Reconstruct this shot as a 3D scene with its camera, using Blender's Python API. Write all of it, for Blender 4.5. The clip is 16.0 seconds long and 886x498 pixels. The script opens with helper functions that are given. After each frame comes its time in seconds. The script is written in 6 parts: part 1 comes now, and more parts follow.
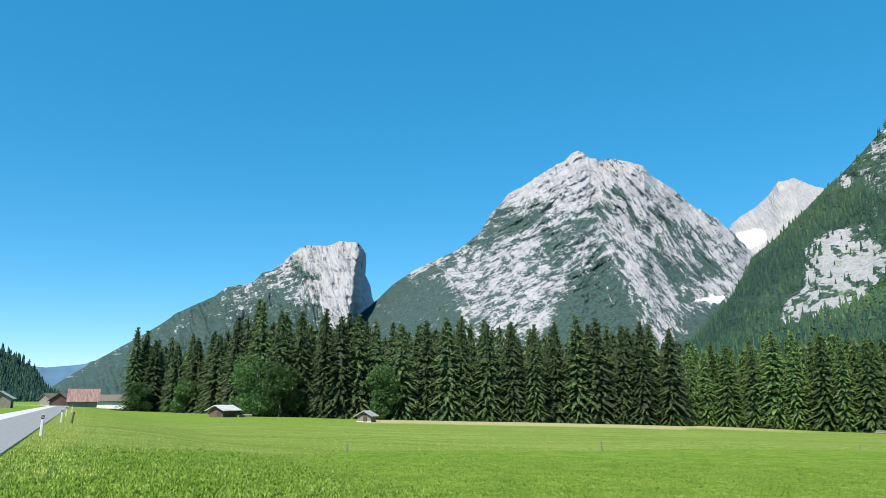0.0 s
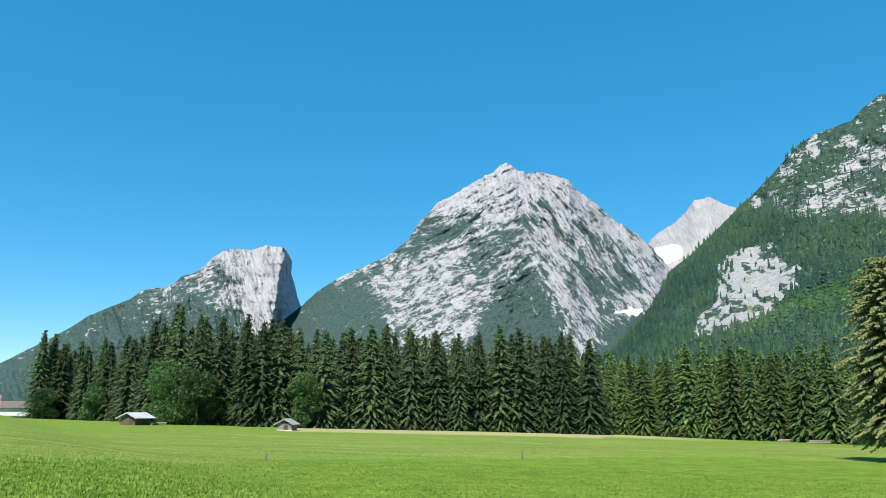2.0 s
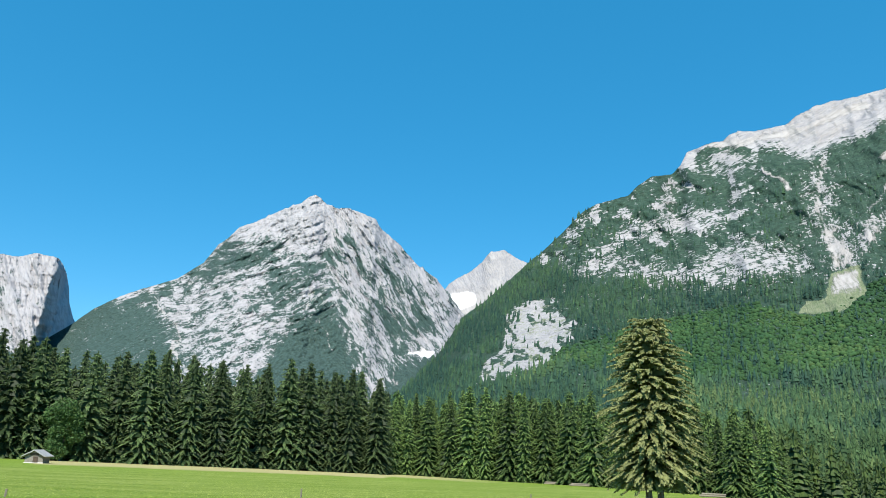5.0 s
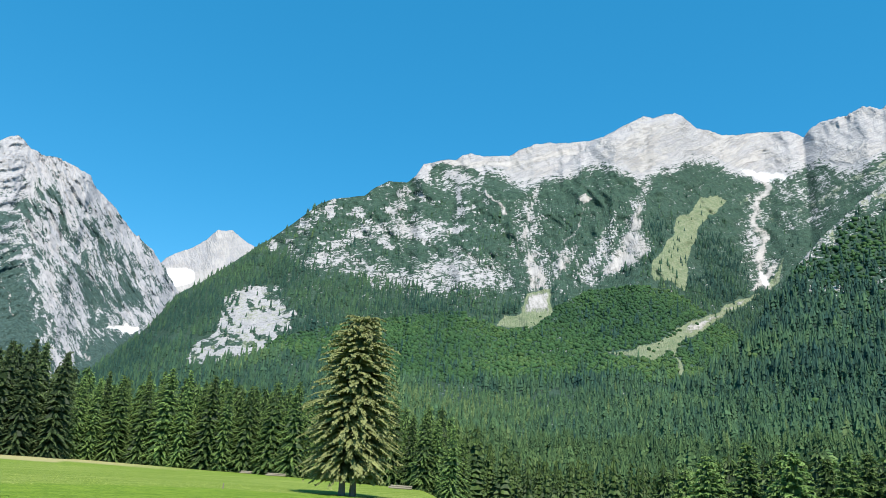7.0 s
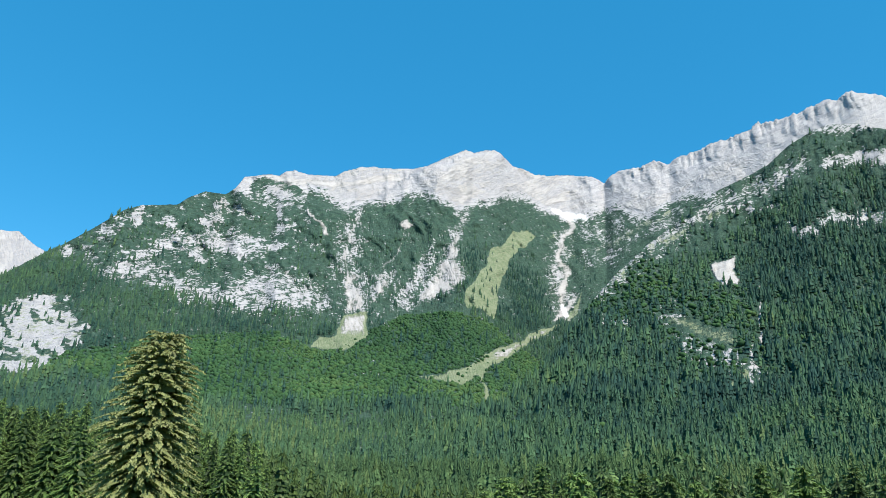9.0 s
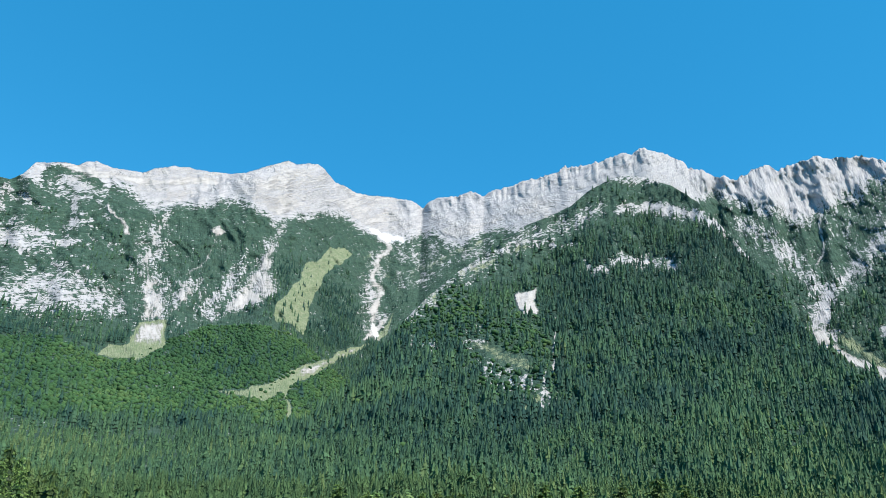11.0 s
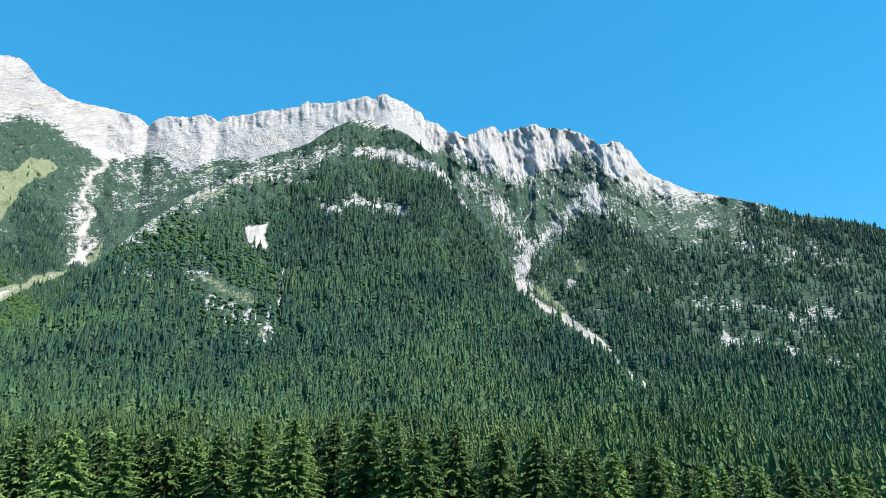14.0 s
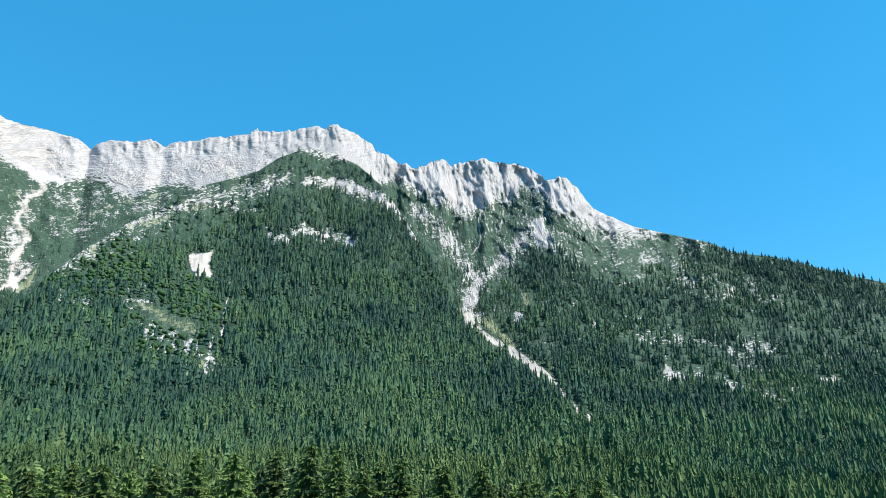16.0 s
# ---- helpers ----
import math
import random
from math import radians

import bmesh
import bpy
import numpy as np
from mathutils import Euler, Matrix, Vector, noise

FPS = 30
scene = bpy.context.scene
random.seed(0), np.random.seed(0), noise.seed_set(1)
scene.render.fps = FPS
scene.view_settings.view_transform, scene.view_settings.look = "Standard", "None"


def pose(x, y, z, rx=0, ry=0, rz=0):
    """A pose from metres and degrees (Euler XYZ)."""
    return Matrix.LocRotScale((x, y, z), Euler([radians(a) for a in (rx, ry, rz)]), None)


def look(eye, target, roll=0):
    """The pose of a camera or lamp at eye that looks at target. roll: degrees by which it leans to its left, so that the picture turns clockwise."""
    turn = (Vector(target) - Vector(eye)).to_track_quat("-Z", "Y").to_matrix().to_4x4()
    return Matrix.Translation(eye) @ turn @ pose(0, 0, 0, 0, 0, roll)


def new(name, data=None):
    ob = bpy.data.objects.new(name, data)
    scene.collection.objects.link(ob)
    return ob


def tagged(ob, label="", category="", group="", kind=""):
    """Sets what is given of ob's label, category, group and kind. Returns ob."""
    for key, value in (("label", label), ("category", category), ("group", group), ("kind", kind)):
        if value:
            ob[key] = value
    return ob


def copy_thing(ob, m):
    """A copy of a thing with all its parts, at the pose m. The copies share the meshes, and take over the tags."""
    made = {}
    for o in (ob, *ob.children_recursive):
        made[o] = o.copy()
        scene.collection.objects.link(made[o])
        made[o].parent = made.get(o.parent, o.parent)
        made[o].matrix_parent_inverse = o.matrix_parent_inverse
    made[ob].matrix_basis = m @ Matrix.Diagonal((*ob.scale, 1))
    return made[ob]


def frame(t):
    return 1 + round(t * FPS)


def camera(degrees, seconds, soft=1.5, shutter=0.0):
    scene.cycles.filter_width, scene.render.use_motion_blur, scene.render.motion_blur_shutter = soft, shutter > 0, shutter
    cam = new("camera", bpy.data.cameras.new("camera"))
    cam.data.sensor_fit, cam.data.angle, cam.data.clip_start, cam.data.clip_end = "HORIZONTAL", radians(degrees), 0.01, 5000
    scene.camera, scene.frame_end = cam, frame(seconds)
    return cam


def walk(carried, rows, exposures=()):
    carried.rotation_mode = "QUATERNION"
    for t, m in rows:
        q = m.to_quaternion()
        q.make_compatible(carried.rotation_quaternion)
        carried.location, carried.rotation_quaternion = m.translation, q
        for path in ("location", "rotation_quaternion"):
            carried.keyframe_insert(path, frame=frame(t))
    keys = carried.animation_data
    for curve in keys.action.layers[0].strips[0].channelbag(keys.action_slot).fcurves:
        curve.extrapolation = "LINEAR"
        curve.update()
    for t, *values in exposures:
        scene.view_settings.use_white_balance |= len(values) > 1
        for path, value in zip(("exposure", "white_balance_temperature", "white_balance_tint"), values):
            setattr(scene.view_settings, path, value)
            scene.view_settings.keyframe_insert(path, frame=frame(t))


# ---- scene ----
EXPOSURES = [(0.0, 0.66, 6500, 10), (5.5, 0.70, 6500, 10), (9.5, 0.77, 6450, 10), (12.5, 0.80, 6300, 10), (13.5, 0.92, 6500, 10), (14.5, 1.08, 6800, 10), (15.5, 1.12, 6850, 10), (16.0, 1.0, 6650, 10)]
EYE = 1.6
# seconds, then the turn of the camera in degrees; the eye swings on a small arc in front of the shoulder
TURNS = [
    (0.0, 102.00, -0.00, 0.00),
    (0.5, 102.07, 0.02, -1.39),
    (1.0, 102.25, -0.20, -2.49),
    (1.5, 102.36, -0.07, -3.50),
    (2.0, 102.66, -0.24, -6.01),
    (2.5, 103.27, -0.74, -8.40),
    (3.0, 104.24, -1.36, -10.52),
    (5.5, 106.01, -2.12, -27.96),
    (6.0, 105.94, -2.92, -34.48),
    (6.5, 106.11, -3.70, -40.48),
    (7.0, 106.25, -3.80, -45.47),
    (7.5, 107.18, -3.54, -49.33),
    (8.0, 107.55, -2.94, -52.88),
    (8.5, 108.05, -2.27, -56.21),
    (9.0, 108.87, -2.78, -60.26),
    (9.5, 109.57, -2.90, -65.41),
    (12.0, 112.05, -0.94, -81.24),
    (12.5, 112.38, -0.20, -85.09),
    (13.0, 111.05, -0.35, -90.20),
    (13.5, 108.50, -0.90, -95.14),
    (14.0, 106.36, 0.07, -97.25),
    (14.5, 106.28, 0.38, -99.47),
    (15.0, 106.66, 0.15, -101.92),
    (15.5, 107.51, 0.36, -102.33),
    (16.0, 108.88, 0.44, -101.46),
]
cam = camera(63.68, 16.0, soft=0.75)
walk(cam, [(t, pose(0.12 * math.sin(radians(-c)), 0.12 * math.cos(radians(c)) - 0.12, EYE, a, b, c)) for t, a, b, c in TURNS], EXPOSURES)

# ---- world and sun ----
SUN_AZ, SUN_EL = 207.0, 52.0
world = bpy.data.worlds.new("sky")
scene.world = world
world.use_nodes = True
wn = world.node_tree
wn.nodes.clear()
sky = wn.nodes.new("ShaderNodeTexSky")
sky.sky_type = "NISHITA"
sky.sun_disc = False
sky.sun_elevation, sky.sun_rotation = radians(SUN_EL), radians(SUN_AZ)
sky.altitude, sky.air_density, sky.dust_density, sky.ozone_density = 2300.0, 1.0, 0.0, 0.8
bgn = wn.nodes.new("ShaderNodeBackground")
bgn.inputs["Strength"].default_value = 0.137
won = wn.nodes.new("ShaderNodeOutputWorld")
deep = wn.nodes.new("ShaderNodeHueSaturation")
deep.inputs["Hue"].default_value, deep.inputs["Saturation"].default_value = 0.481, 1.4
wn.links.new(sky.outputs[0], deep.inputs["Color"])
clear = wn.nodes.new("ShaderNodeMix")
clear.data_type = "RGBA"
clear.inputs[0].default_value = 0.5
clear.inputs[7].default_value = (0.165, 1.58, 3.27, 1.0)
wn.links.new(deep.outputs[0], clear.inputs[6])
wn.links.new(clear.outputs[2], bgn.inputs[0])
wn.links.new(bgn.outputs[0], won.inputs[0])
sun_data = bpy.data.lights.new("sun", "SUN")
sun_data.energy, sun_data.angle, sun_data.color = 4.7, radians(0.53), (1.0, 0.94, 0.83)
sun = new("sun", sun_data)
_sa, _se = radians(SUN_AZ), radians(SUN_EL)
TO_SUN = Vector((math.sin(_sa) * math.cos(_se), math.cos(_sa) * math.cos(_se), math.sin(_se)))
sun.matrix_world = look(TO_SUN * 300.0, (0, 0, 0))


# ---- small arithmetic ----
def lattice(ix, iy, seed):
    h = (ix.astype(np.int64) * 374761393 + iy.astype(np.int64) * 668265263 + seed * 974634777) & 0xFFFFFFFF
    h = ((h ^ (h >> 13)) * 1274126177) & 0xFFFFFFFF
    h = ((h ^ (h >> 16)) * 1103515245) & 0xFFFFFFFF
    return ((h ^ (h >> 15)) & 0xFFFFFF) / float(0xFFFFFF)


def vnoise(x, y, seed=0):
    """Smooth noise from 0 to 1, one cell a unit."""
    x, y = np.broadcast_arrays(np.asarray(x, float), np.asarray(y, float))
    ix, iy = np.floor(x), np.floor(y)
    fx, fy = x - ix, y - iy
    fx, fy = fx * fx * fx * (fx * (fx * 6 - 15) + 10), fy * fy * fy * (fy * (fy * 6 - 15) + 10)
    a, b = lattice(ix, iy, seed), lattice(ix + 1, iy, seed)
    c, d = lattice(ix, iy + 1, seed), lattice(ix + 1, iy + 1, seed)
    return (a * (1 - fx) + b * fx) * (1 - fy) + (c * (1 - fx) + d * fx) * fy


def fbm(x, y, octaves=4, seed=0, gain=0.5):
    total, amp, norm = 0.0, 1.0, 0.0
    for k in range(octaves):
        total = total + amp * vnoise(x * 2.03**k, y * 2.03**k, seed + 17 * k)
        norm, amp = norm + amp, amp * gain
    return total / norm


def ridged(x, y, octaves=4, seed=0, gain=0.5):
    total, amp, norm = 0.0, 1.0, 0.0
    for k in range(octaves):
        total = total + amp * (1 - abs(2 * vnoise(x * 2.07**k, y * 2.07**k, seed + 29 * k) - 1))
        norm, amp = norm + amp, amp * gain
    return total / norm


def ramp(v, a, b):
    u = np.clip((np.asarray(v, float) - a) / (b - a), 0, 1)
    return u * u * (3 - 2 * u)


def line(pairs):
    xs, ys = [p[0] for p in pairs], [p[1] for p in pairs]
    return lambda v: np.interp(v, xs, ys)


def near(az, el, pts, w0, w1, soft=0.5):
    """1 within a strip along the polyline pts whose half width goes from w0 to w1 degrees, falling to 0 outside."""
    best = np.zeros(np.broadcast(az, el).shape)
    n = len(pts) - 1
    for k in range(n):
        (ax, ay), (bx, by) = pts[k], pts[k + 1]
        dx, dy = bx - ax, by - ay
        u = np.clip(((az - ax) * dx + (el - ay) * dy) / (dx * dx + dy * dy + 1e-9), 0, 1)
        dist = np.hypot(az - ax - u * dx, el - ay - u * dy)
        w = w0 + (w1 - w0) * (k + u) / n
        best = np.maximum(best, 1 - np.clip((dist - w * (1 - soft)) / (2 * w * soft), 0, 1))
    return best


def inside(az, el, pts, soft=0.35):
    """1 within the outline pts, falling to 0 over soft degrees on both sides of it."""
    hit = np.zeros(np.broadcast(az, el).shape, bool)
    far = np.full(hit.shape, 9.0)
    for k in range(len(pts)):
        (ax, ay), (bx, by) = pts[k - 1], pts[k]
        dx, dy = bx - ax, by - ay
        u = np.clip(((az - ax) * dx + (el - ay) * dy) / (dx * dx + dy * dy + 1e-9), 0, 1)
        far = np.minimum(far, np.hypot(az - ax - u * dx, el - ay - u * dy))
        hit ^= ((ay > el) != (by > el)) & (az < dx * (el - ay) / (dy if abs(dy) > 1e-9 else 1e-9) + ax)
    return np.clip(0.5 + np.where(hit, far, -far) / (2 * soft), 0, 1)


def blob(az, el, ca, ce, ra, re):
    return np.clip(1.6 - 1.1 * np.hypot((az - ca) / ra, (el - ce) / re), 0, 1)


def warp(az, el, size, amount, seed):
    """Bends the outlines of what is laid out by bearing and height, so that they fray."""
    u, v = az / size, el / size
    return az + amount * (fbm(u, v, 4, seed, 0.6) - 0.5) * 2, el + amount * (fbm(u, v, 4, seed + 50, 0.6) - 0.5) * 2


def place(az, el, r):
    """The point r metres off, level, at that bearing and height angle from the eye."""
    return (r * math.sin(radians(az)), r * math.cos(radians(az)), EYE + r * math.tan(radians(el)))


def ground_z(x, y):
    x, y = np.asarray(x, float), np.asarray(y, float)
    r = np.hypot(x, y)
    az = np.degrees(np.arctan2(x, y))
    side = 0.8918 * x + 0.4524 * y
    z = -1.0 * ramp(side, 0.8, 12) - 0.026 * np.clip(side, 0, 190)
    z = z - 10.0 * ramp(az, 43.5, 53) * (1 - ramp(az, 150, 175)) * ramp(r, 18, 55)
    z = z + 0.05 * (fbm(x / 9, y / 9, 3, 5) - 0.5) * ramp(side, 0, 6) + 0.5 * (fbm(x / 45, y / 45, 2, 6) - 0.5) * ramp(side, 4, 40)
    return z


def on_ground(az, el):
    """Where the ray of that bearing and height angle meets the ground."""
    r = 5.0
    for _ in range(4000):
        x, y, z = place(az, el, r)
        if z <= ground_z(x, y):
            break
        r += 0.1 if r < 90 else 0.25
    return x, y, float(ground_z(x, y)), r


# ---- meshes ----
def tri_mesh(name, verts, faces, smooth=False):
    """A mesh from arrays of points and of triangles or quads."""
    verts, faces = np.asarray(verts, np.float32), np.asarray(faces, np.int32)
    k = faces.shape[1]
    me = bpy.data.meshes.new(name)
    me.vertices.add(len(verts))
    me.vertices.foreach_set("co", verts.ravel())
    me.loops.add(faces.size)
    me.loops.foreach_set("vertex_index", faces.ravel())
    me.polygons.add(len(faces))
    me.polygons.foreach_set("loop_start", np.arange(0, faces.size, k, dtype=np.int32))
    me.polygons.foreach_set("loop_total", np.full(len(faces), k, np.int32))
    me.polygons.foreach_set("use_smooth", np.full(len(faces), smooth, bool))
    me.update(calc_edges=True)
    return me


def give(me, name, values):
    me.attributes.new(name, "FLOAT", "POINT").data.foreach_set("value", np.asarray(values, np.float32).ravel())


def part(name, bm, material, parent, label=""):
    """Links a bmesh, or a ready mesh, as one mesh object under a thing or a part."""
    if isinstance(bm, bmesh.types.BMesh):
        me = bpy.data.meshes.new(name)
        bmesh.ops.recalc_face_normals(bm, faces=bm.faces[:])
        bm.to_mesh(me)
        bm.free()
    else:
        me = bm
    if material and not me.materials:
        me.materials.append(material)
    ob = new(name, me)
    ob.parent = parent
    if label:
        ob["label"] = label
    return ob


def box(bm, x0, x1, y0, y1, z0, z1, bevel=0.0):
    made = bmesh.ops.create_cube(bm, size=1.0, matrix=Matrix.Translation(((x0 + x1) / 2, (y0 + y1) / 2, (z0 + z1) / 2)) @ Matrix.Diagonal((x1 - x0, y1 - y0, z1 - z0, 1)))
    if bevel:
        edges = {e for v in made["verts"] for e in v.link_edges}
        bmesh.ops.bevel(bm, geom=list(edges), offset=bevel, segments=1, affect="EDGES")
    return bm


def slab(bm, pts, thick):
    """A flat plate of that outline, thickened along its normal downwards."""
    vs = [bm.verts.new(p) for p in pts]
    n = (Vector(pts[1]) - Vector(pts[0])).cross(Vector(pts[2]) - Vector(pts[0])).normalized()
    if n.z < 0:
        n = -n
    ws = [bm.verts.new(Vector(p) - n * thick) for p in pts]
    bm.faces.new(vs)
    bm.faces.new(ws[::-1])
    for k in range(len(vs)):
        bm.faces.new((vs[k], vs[k - 1], ws[k - 1], ws[k]))
    return bm


# ---- materials ----
def material(name):
    m = bpy.data.materials.new(name)
    m.use_nodes = True
    nt = m.node_tree
    return m, nt, nt.nodes["Principled BSDF"]


def link(nt, a, b):
    nt.links.new(a, b)


def value(nt, sock, v):
    if isinstance(v, (int, float, tuple)):
        sock.default_value = v
    else:
        nt.links.new(v, sock)


def coords(nt, scale=(1, 1, 1), rot=(0, 0, 0), source="Object"):
    c = nt.nodes.new("ShaderNodeTexCoord")
    m = nt.nodes.new("ShaderNodeMapping")
    m.inputs["Scale"].default_value = scale
    m.inputs["Rotation"].default_value = rot
    nt.links.new(c.outputs[source], m.inputs["Vector"])
    return m.outputs[0]


def noise_tex(nt, vec, scale, detail=4.0, rough=0.55, distort=0.0):
    n = nt.nodes.new("ShaderNodeTexNoise")
    nt.links.new(vec, n.inputs["Vector"])
    n.inputs["Scale"].default_value, n.inputs["Detail"].default_value = scale, detail
    n.inputs["Roughness"].default_value, n.inputs["Distortion"].default_value = rough, distort
    return n.outputs[0]


def math_node(nt, op, a, b=0.0, c=0.0, clamp=False):
    n = nt.nodes.new("ShaderNodeMath")
    n.operation, n.use_clamp = op, clamp
    for sock, v in zip(n.inputs, (a, b, c)):
        value(nt, sock, v)
    return n.outputs[0]


def span(nt, v, a, b, lo=0.0, hi=1.0):
    n = nt.nodes.new("ShaderNodeMapRange")
    n.interpolation_type = "SMOOTHSTEP"
    value(nt, n.inputs["Value"], v)
    for key, x in (("From Min", a), ("From Max", b), ("To Min", lo), ("To Max", hi)):
        n.inputs[key].default_value = x
    return n.outputs[0]


def blend(nt, fac, a, b, kind="MIX"):
    n = nt.nodes.new("ShaderNodeMix")
    n.data_type, n.blend_type = "RGBA", kind
    value(nt, n.inputs[0], fac)
    for sock, v in ((n.inputs[6], a), (n.inputs[7], b)):
        value(nt, sock, (*v, 1.0) if isinstance(v, tuple) else v)
    return n.outputs[2]


def bump(nt, height, strength, dist, bsdf):
    n = nt.nodes.new("ShaderNodeBump")
    n.inputs["Strength"].default_value, n.inputs["Distance"].default_value = strength, dist
    nt.links.new(height, n.inputs["Height"])
    nt.links.new(n.outputs[0], bsdf.inputs["Normal"])


def attr(nt, name):
    n = nt.nodes.new("ShaderNodeAttribute")
    n.attribute_name = name
    return n.outputs["Fac"]


def island(nt):
    return nt.nodes.new("ShaderNodeNewGeometry").outputs["Random Per Island"]


def own_random(nt):
    return nt.nodes.new("ShaderNodeObjectInfo").outputs["Random"]


def run_coords(nt, u, v, su, sv):
    """Coordinates that follow the beds or the fall line of a mountain."""
    n = nt.nodes.new("ShaderNodeCombineXYZ")
    link(nt, math_node(nt, "MULTIPLY", attr(nt, u), su), n.inputs[0])
    link(nt, math_node(nt, "MULTIPLY", attr(nt, v), sv), n.inputs[1])
    return n.outputs[0]


def mountain_material(name, light, dark, green, lush, size, broken=1.0):
    """Bare limestone, scree, alpine grass and dwarf pine, laid out by the point attributes rock, scree and grass."""
    m, nt, b = material(name)
    v = coords(nt)
    big, mid, fine = noise_tex(nt, v, 0.012 / size, 5, 0.6), noise_tex(nt, v, 0.05 / size, 6, 0.65), noise_tex(nt, v, 0.15 / size, 4, 0.65)
    turn = attr(nt, "turn")

    def streaked(su, sv, detail, rough):
        beds = noise_tex(nt, run_coords(nt, "bed_u", "bed_v", su, sv), 1.0, detail, rough, 0.9)
        fall = noise_tex(nt, run_coords(nt, "fall_u", "fall_v", su, sv), 1.0, detail, rough, 0.9)
        return math_node(nt, "ADD", math_node(nt, "MULTIPLY", fall, turn), math_node(nt, "MULTIPLY", beds, math_node(nt, "SUBTRACT", 1.0, turn)))

    coarse, thin = streaked(1.3, 4.2, 4, 0.62), streaked(4.5, 9.0, 2, 0.55)
    rock = blend(nt, span(nt, coarse, 0.36, 0.60), dark, light)
    rock = blend(nt, span(nt, thin, 0.30, 0.46, 0.36, 0.0), rock, tuple(0.62 * c for c in dark))
    rock = blend(nt, span(nt, big, 0.45, 0.65, 0.0, 0.3), rock, tuple(0.82 * c for c in light))
    turf = blend(nt, span(nt, mid, 0.35, 0.65), green, lush)
    turf = blend(nt, span(nt, thin, 0.50, 0.68, 0.0, 0.45), turf, tuple(1.35 * c for c in lush))
    turf = blend(nt, span(nt, fine, 0.3, 0.55, 0.35, 0.0), turf, (0.013, 0.024, 0.015))
    clump = noise_tex(nt, coords(nt, (1, 1, 0.6)), 0.085, 3, 0.6)
    turf = blend(nt, span(nt, clump, 0.38, 0.58, 0.45, 0.0), turf, (0.014, 0.026, 0.018))
    tufts = math_node(nt, "MULTIPLY_ADD", noise_tex(nt, v, 0.11 / size, 2, 0.6), 1.35 * broken, -0.69 * broken)
    patch = math_node(nt, "MULTIPLY_ADD", math_node(nt, "MULTIPLY_ADD", coarse, 1.5, thin), broken, -1.25 * broken)
    rk = span(nt, math_node(nt, "ADD", attr(nt, "rock"), math_node(nt, "ADD", patch, tufts)), 0.38, 0.56)
    col = blend(nt, rk, turf, rock)
    gr = span(nt, math_node(nt, "ADD", attr(nt, "grass"), math_node(nt, "MULTIPLY", patch, 0.5)), 0.42, 0.58)
    meadow = blend(nt, span(nt, mid, 0.35, 0.65), (0.125, 0.165, 0.092), (0.182, 0.214, 0.130))
    meadow = blend(nt, span(nt, thin, 0.45, 0.62, 0.0, 0.35), meadow, (0.27, 0.27, 0.20))
    col = blend(nt, gr, col, meadow)
    sc = span(nt, math_node(nt, "ADD", attr(nt, "scree"), math_node(nt, "MULTIPLY", patch, 0.5)), 0.42, 0.60)
    loose = blend(nt, span(nt, coarse, 0.34, 0.62), tuple(k * c for k, c in zip((0.78, 0.755, 0.71), light)), tuple(k * c for k, c in zip((0.98, 0.962, 0.92), light)))
    loose = blend(nt, span(nt, thin, 0.28, 0.46, 0.30, 0.0), loose, dark)
    col = blend(nt, sc, col, loose)
    col = blend(nt, span(nt, math_node(nt, "ADD", attr(nt, "snow"), math_node(nt, "MULTIPLY", patch, 0.4)), 0.4, 0.7), col, (0.62, 0.62, 0.63))
    link(nt, col, b.inputs["Base Color"])
    b.inputs["Roughness"].default_value = 0.95
    b.inputs["Specular IOR Level"].default_value = 0.1
    h = math_node(nt, "ADD", math_node(nt, "MULTIPLY", coarse, 1.6), math_node(nt, "MULTIPLY", thin, 0.7))
    h = math_node(nt, "ADD", h, math_node(nt, "MULTIPLY", fine, 0.45))
    bump(nt, math_node(nt, "MULTIPLY", h, math_node(nt, "MULTIPLY_ADD", sc, -0.72, 1.0)), 0.6, 14.0 * size, b)
    return m


def needle_material(name, dark, light, tip):
    """Conifer needles: each spray its own green, a little light passing through."""
    m, nt, b = material(name)
    n = noise_tex(nt, coords(nt), 0.9, 3)
    col = blend(nt, island(nt), dark, light)
    col = blend(nt, span(nt, n, 0.45, 0.7, 0.0, 0.4), col, tip)
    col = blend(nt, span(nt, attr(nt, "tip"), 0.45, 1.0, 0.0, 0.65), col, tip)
    # tip below zero: shade inside the crown, put into the needle colour
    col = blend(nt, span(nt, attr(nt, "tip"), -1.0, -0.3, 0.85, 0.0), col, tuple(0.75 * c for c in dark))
    hue = nt.nodes.new("ShaderNodeHueSaturation")
    link(nt, span(nt, own_random(nt), 0, 1, 0.65, 1.25), hue.inputs["Value"])
    link(nt, col, hue.inputs["Color"])
    link(nt, hue.outputs[0], b.inputs["Base Color"])
    b.inputs["Roughness"].default_value, b.inputs["Specular IOR Level"].default_value = 0.6, 0.25
    tr = nt.nodes.new("ShaderNodeBsdfTranslucent")
    link(nt, hue.outputs[0], tr.inputs["Color"])
    mx = nt.nodes.new("ShaderNodeMixShader")
    mx.inputs[0].default_value = 0.22
    out = nt.nodes["Material Output"]
    link(nt, b.outputs[0], mx.inputs[1])
    link(nt, tr.outputs[0], mx.inputs[2])
    link(nt, mx.outputs[0], out.inputs["Surface"])
    return m


